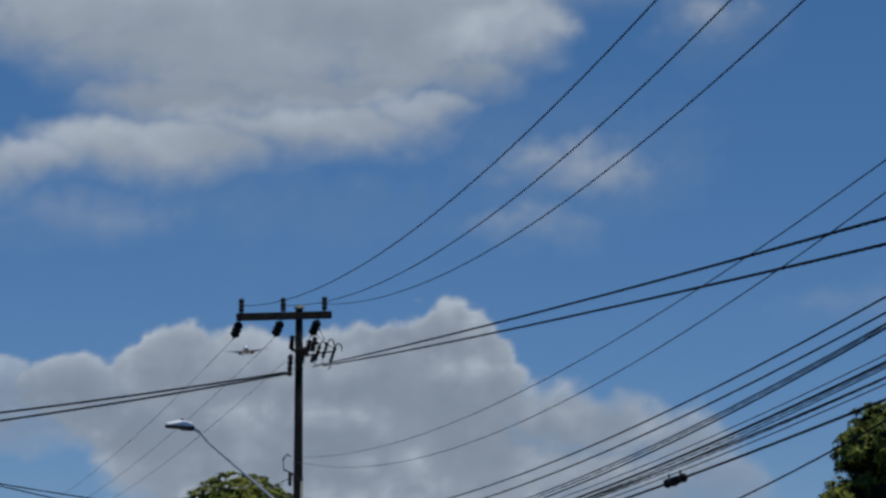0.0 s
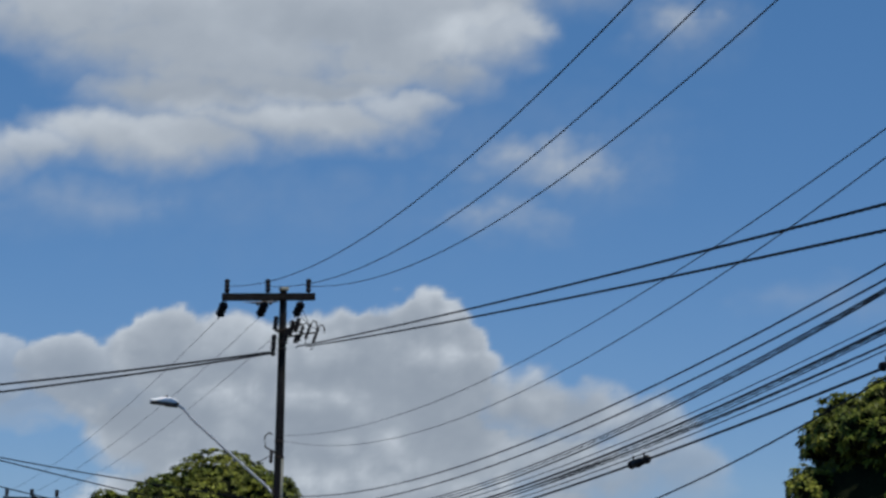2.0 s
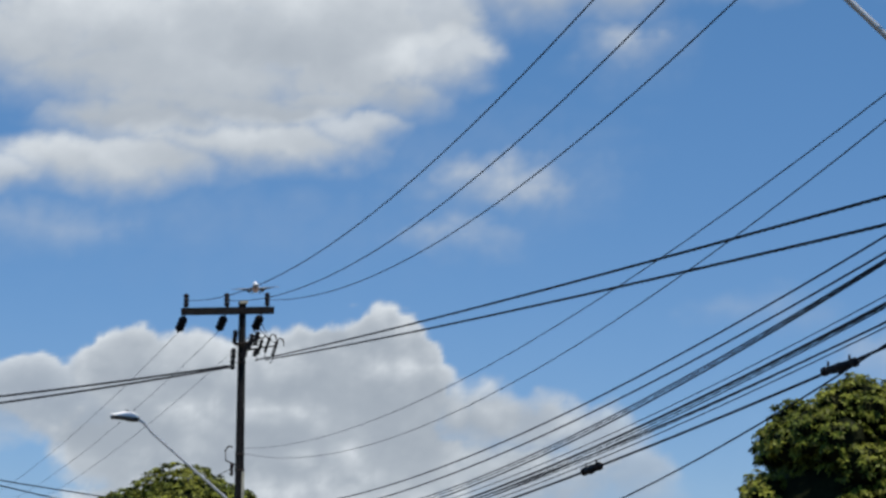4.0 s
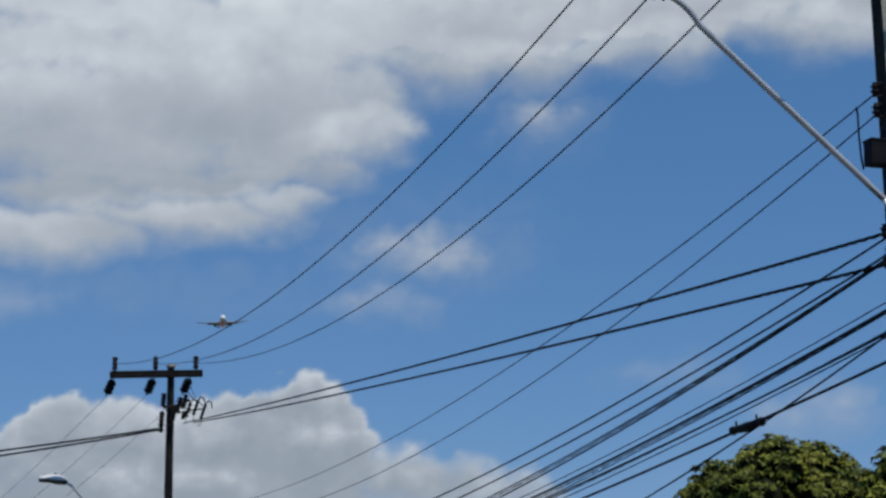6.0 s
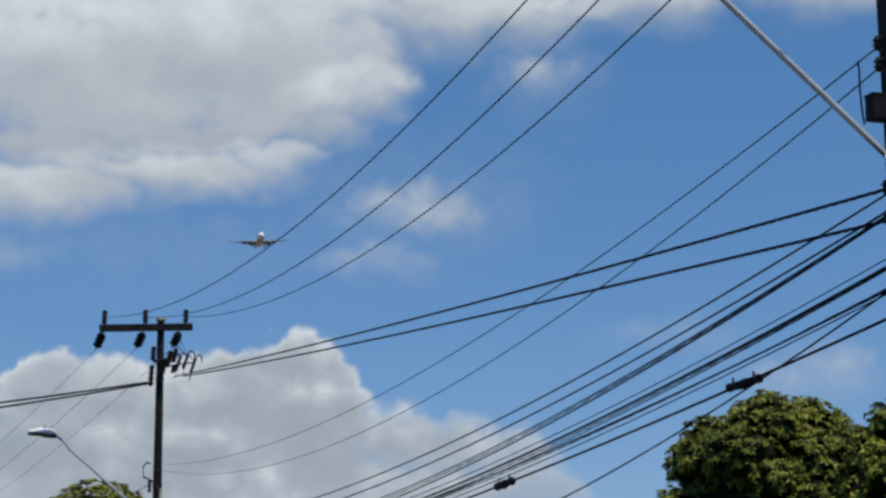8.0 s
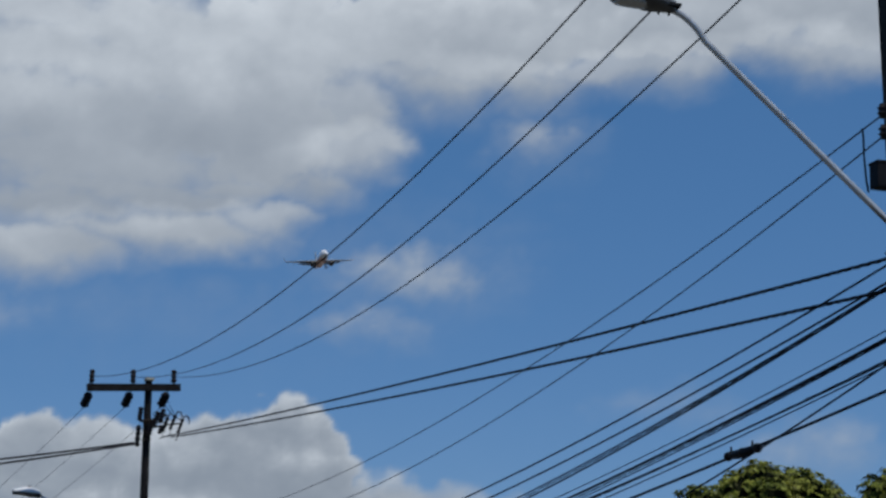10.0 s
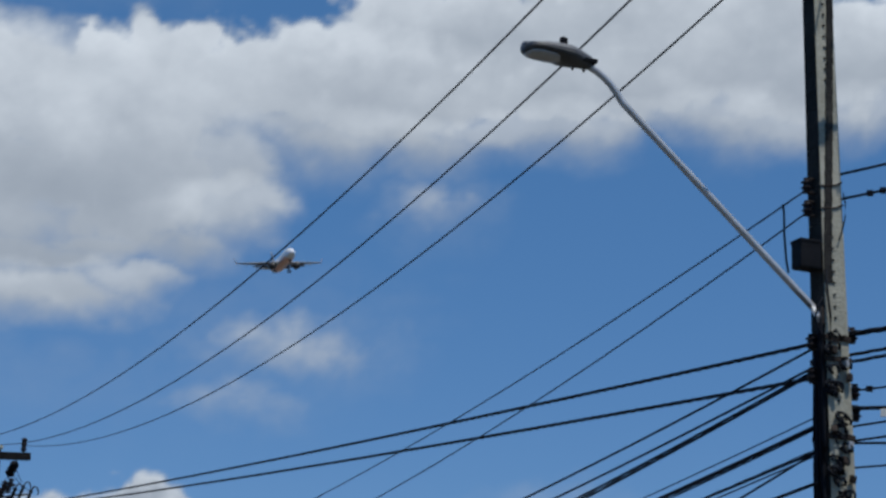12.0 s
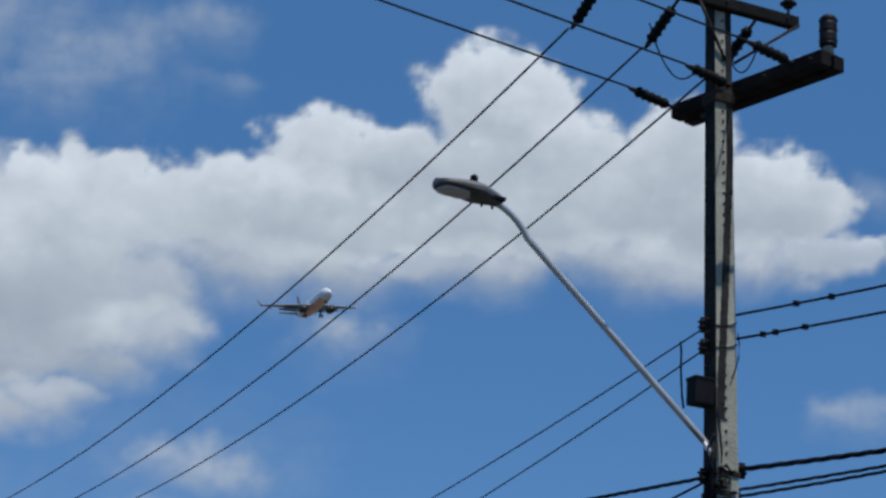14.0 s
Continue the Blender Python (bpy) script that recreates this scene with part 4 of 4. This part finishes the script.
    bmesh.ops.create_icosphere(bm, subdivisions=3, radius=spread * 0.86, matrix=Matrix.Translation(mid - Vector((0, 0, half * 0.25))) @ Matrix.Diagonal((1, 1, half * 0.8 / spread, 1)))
    part("inner_shade_mass", bm, CROWN_SHADE, t, "inner crown mass, shade in its dark colour")
    return t


def bearing(az, dist):
    return Vector((math.sin(radians(az)) * dist, math.cos(radians(az)) * dist, 0))


tree(bearing(8.0, 42), 6.70, 2.38, 2.0, 5, "dense round mango tree with yellow-green leaf tips", 15000)
tree(bearing(12.45, 40), 6.62, 1.85, 2.0, 8, "dark green tree behind the concrete pole", 11000)
tree(bearing(-10.65, 60), 5.91, 2.95, 2.0, 11, "dense round tree behind a street lamp", 20000, 0.72)
tree(bearing(-13.7, 64), 5.5, 1.2, 2.0, 14, "small dense tree beside a larger one", 4000)


# ======== aircraft ========
def airliner():
    t = thing("airliner", pose(0, 1500, 240), "white airliner with an orange belly, in flight", "aeroplane")

    def hull(points, top):
        """A half of the fuselage: rings of half circles, above or below the paint line."""
        bm = bmesh.new()
        rings = []
        for y, zc, r in points:
            ring = []
            for j in range(13):
                w = math.pi * j / 12
                cut = -0.42
                s = math.sin(w) * (1 - cut) + cut if top else -math.sin(w) * (1 + cut) + cut
                c = math.cos(w) * (1 - 0.046 * abs(math.cos(w)) ** 3)
                ring.append(Vector((r * c, y, zc + r * s)))
            rings.append(ring)
        return smooth(skin(bm, rings, close=False, caps=False))

    line = [(y, zc, r * 1.16) for y, zc, r in [(19.7, -0.55, 0.05), (19.2, -0.5, 0.55), (18.2, -0.35, 1.05), (16.8, -0.1, 1.55), (15.0, 0, 1.85), (12.0, 0, 1.95), (4.0, 0, 1.95), (-4.0, 0, 1.95),
            (-9.0, 0.05, 1.9), (-13.0, 0.4, 1.5), (-16.5, 0.85, 0.95), (-19.0, 1.15, 0.4), (-19.8, 1.2, 0.1)]]
    body = part("fuselage", hull(line, True), AIRCRAFT_WHITE, t, "white upper fuselage")
    part("nose", hull(line[:5], False), AIRCRAFT_WHITE, body, "white nose underside")
    part("belly", hull(line[4:], False), ORANGE_PAINT, body, "orange belly")
    part("cockpit_window", smooth(skin(bmesh.new(), [[Vector((x * 1.02, 17.05 + dy - abs(x) * 0.55, 0.72 + dz)) for x in (-1.0, -0.5, 0, 0.5, 1.0)] for dy, dz in ((0.0, 0.0), (-0.6, 0.5))], False, False)), INK, body, "dark cockpit windows")

    def wing(root, tip, croot, ctip, thick, n=8):
        """A tapered wing between two leading edge points; sections with a rounded nose."""
        rings = []
        for i in range(n + 1):
            f = i / n
            p, c = Vector(root).lerp(Vector(tip), f), croot + (ctip - croot) * f
            rings.append([p + Vector((0, -c * u, c * thick * z)) for u, z in ((0, 0), (0.05, 0.45), (0.3, 0.75), (0.65, 0.5), (1, 0), (0.65, -0.25), (0.3, -0.45), (0.05, -0.35))])
        return smooth(skin(bmesh.new(), rings))

    for s in (-1, 1):
        w = part("wing", wing((s * 1.4, 5.0, -1.15), (s * 17.2, -4.6, 0.75), 7.2, 1.7, 0.13), WING_GREY, t, "swept grey wing")
        part("winglet", wing((s * 17.15, -4.7, 0.72), (s * 17.95, -6.1, 3.0), 1.65, 0.7, 0.09), ORANGE_PAINT, w, "upturned winglet")
        # flap and inner panel carry the shade under the wing in their colour
        flap = wing((s * 2.0, -1.9, -1.55), (s * 10.6, -4.6, -0.45), 2.5, 1.7, 0.14)
        part("flap", flap, SHADED_GREY, w, "lowered flap, shade in its dark grey")
        part("inner_shade_panel", wing((s * 1.5, 4.6, -1.36), (s * 9.6, -0.3, -0.42), 6.2, 3.9, 0.03), SHADED_GREY, w, "inner wing underside, shade in its dark grey")
        for y in (6.0, 9.5, 13.0):
            part("flap_fairing", tube([(s * y * 0.98, 0.2 - 0.60 * (y - 1.4) - 1.2, -1.1 + 0.12 * (y - 1.4)), (s * y, -1.6 - 0.45 * (y - 1.4), -1.25 + 0.12 * (y - 1.4)), (s * y, -3.4 - 0.36 * (y - 1.4), -1.2 + 0.12 * (y - 1.4))], [0.05, 0.26, 0.04], 8), WING_GREY, w)
        e = part("engine", tube([(s * 4.85, 5.9, -2.6), (s * 4.85, 5.6, -2.6), (s * 4.85, 4.6, -2.6), (s * 4.85, 3.0, -2.55), (s * 4.85, 1.6, -2.5)], [1.15, 1.34, 1.42, 1.28, 0.9], 20), ENGINE_DARK, t, "dark engine under the wing")
        part("intake", tube([(s * 4.85, 5.93, -2.6), (s * 4.85, 5.905, -2.6)], 1.08, 18), INK, e, "black engine intake")
        part("lip", smooth(skin(bmesh.new(), [circle((s * 4.85, y, -2.6), Vector((1, 0, 0)), Vector((0, 0, 1)), r, 20) for y, r in ((5.80, 1.06), (5.97, 1.18), (5.70, 1.38))], True, False)), SHADED_GREY, e, "grey intake lip")
        part("pylon", box((0.3, 3.0, 0.7), (s * 4.85, 2.6, -1.3), 0.08), WING_GREY, e)
        part("tailplane", wing((s * 0.7, -14.2, 1.0), (s * 7.0, -18.4, 1.75), 4.0, 1.3, 0.10), WING_GREY, t, "small grey tailplane")
    for x, y, z, r, gap in ((-2.85, -0.8, -3.75, 0.66, 0.50), (2.85, -0.8, -3.75, 0.66, 0.50), (0.0, 14.6, -3.05, 0.42, 0.26)):
        leg = part("landing_gear", tube([(x * 0.9, y, -1.5), (x, y, z)], 0.20, 8), SHADED_GREY, t, "lowered landing gear")
        part("gear_door", box((0.08, 1.1, 1.3), (x * 1.09 + (0.35 if x == 0 else 0), y, z + 1.5), 0.03), AIRCRAFT_WHITE, leg)
        for d in (-gap, gap):
            tyre = [(x + d + k * 0.18, y, z) for k in (-1, -0.7, 0, 0.7, 1)]
            part("wheel", tube(tyre, [r * 0.6, r * 0.92, r, r * 0.92, r * 0.6], 16), INK, leg, "black tyre")
    rings = []
    for i in range(7):
        f = i / 6
        y, z, c = -11.9 - 5.2 * f, 1.6 + 6.6 * f, 6.0 - 3.6 * f
        rings.append([Vector((x * c * 0.05, y - c * u, z)) for u, x in ((0, 0), (0.1, 0.6), (0.4, 1), (1, 0), (0.4, -1), (0.1, -0.6))])
    part("tail_fin", smooth(skin(bmesh.new(), rings)), WING_GREY, t, "grey tail fin")
    return t


plane = airliner()


# ======== what moves ========
PITCH = -0.5


def motions():
    walk(clouds, [
# <cloud
        (0.0, pose(13.0, -147.9, -26.6, 0.430, 0.265, -0.179)),
        (0.5, pose(10.7, -106.7, -19.3, 0.393, 0.187, -0.105)),
        (1.0, pose(6.3, -71.1, -11.8, 0.335, 0.127, -0.085)),
        (1.5, pose(1.1, -11.7, -0.6, 0.280, 0.021, -0.013)),
        (2.0, pose(0.6, -7.9, 0.2, 0.253, 0.014, -0.010)),
        (2.5, pose(0.5, -6.8, 0.4, 0.227, 0.012, -0.009)),
        (5.0, pose(-8.2, 154.4, 31.4, 0.021, -0.393, 0.343)),
        (5.5, pose(-7.9, 181.6, 34.7, 0.009, -0.426, 0.433)),
        (6.0, pose(-5.2, 179.0, 41.1, -0.080, -0.641, 0.479)),
        (6.5, pose(-1.1, 157.2, 34.5, -0.174, -0.163, 0.451)),
        (7.0, pose(-4.8, 178.7, 37.6, -0.098, -0.577, 0.477)),
        (7.5, pose(-3.1, 140.9, 28.6, -0.093, -0.418, 0.402)),
        (7.7, pose(-3.2, 137.2, 28.2, -0.093, -0.431, 0.384)),
        (9.8, pose(-2.1, 95.5, 23.2, -0.201, -0.346, 0.235)),
        (10.0, pose(-1.5, 83.7, 20.9, -0.195, -0.338, 0.196)),
        (10.5, pose(-0.6, 75.6, 19.1, -0.284, -0.098, 0.192)),
        (11.0, pose(-0.8, -55.5, -11.6, -0.102, 0.032, -0.167)),
        (11.5, pose(-4.5, -142.4, -35.9, 0.068, 0.042, -0.403)),
        (12.0, pose(-8.5, -173.4, -45.8, 0.112, 0.014, -0.469)),
        (12.5, pose(-11.9, -180.0, -48.4, 0.110, 0.026, -0.529)),
        (13.0, pose(-7.7, -115.4, -31.0, -0.040, -0.003, -0.334)),
        (13.5, pose(-7.6, -108.3, -31.4, -0.092, -0.006, -0.239)),
        (14.0, pose(-5.3, -63.9, -19.9, -0.209, 0.010, -0.104)),
# cloud>
    ])
    walk(plane, [
# <plane
        (0.0, pose(-300.9, 1618.7, 231.5, PITCH, 5.0, 188.5)),
        (0.5, pose(-292.5, 1608.6, 236.1, PITCH, 4.9, 188.5)),
        (1.0, pose(-283.6, 1594.7, 240.0, PITCH, 4.8, 188.5)),
        (1.5, pose(-277.0, 1592.6, 245.1, PITCH, 4.7, 188.5)),
        (2.0, pose(-265.1, 1559.6, 246.1, PITCH, 4.6, 188.5)),
        (2.5, pose(-253.2, 1525.0, 246.1, PITCH, 4.5, 188.5)),
        (5.0, pose(-208.1, 1422.7, 253.7, PITCH, 4.0, 188.5)),
        (5.5, pose(-197.2, 1397.6, 253.9, PITCH, 3.8, 188.5)),
        (6.0, pose(-187.9, 1359.0, 253.1, PITCH, 3.6, 188.5)),
        (6.5, pose(-172.5, 1312.8, 247.5, PITCH, 3.4, 188.9)),
        (7.0, pose(-162.3, 1284.1, 247.3, PITCH, 3.2, 189.2)),
        (7.5, pose(-146.2, 1231.7, 242.4, PITCH, 3.0, 189.6)),
        (7.7, pose(-142.3, 1215.0, 242.5, PITCH, 3.2, 189.7)),
        (9.8, pose(-88.1, 1043.8, 234.2, PITCH, 4.8, 191.3)),
        (10.0, pose(-81.2, 1025.5, 231.1, PITCH, 5.0, 191.4)),
        (10.5, pose(-72.7, 986.6, 224.3, PITCH, 5.8, 191.8)),
        (11.0, pose(-51.1, 907.3, 219.9, PITCH, 6.5, 192.2)),
        (11.5, pose(-35.6, 844.7, 214.6, PITCH, 6.7, 192.5)),
        (12.0, pose(-25.1, 800.7, 211.0, PITCH, 6.8, 192.9)),
        (12.5, pose(-16.6, 764.7, 206.9, PITCH, 7.0, 193.3)),
        (13.0, pose(-6.7, 747.3, 209.5, PITCH, 7.2, 193.6)),
        (13.5, pose(2.9, 713.5, 207.7, PITCH, 7.3, 194.0)),
        (14.0, pose(12.7, 688.3, 208.1, PITCH, 7.5, 194.0)),
# plane>
    ])


motions()
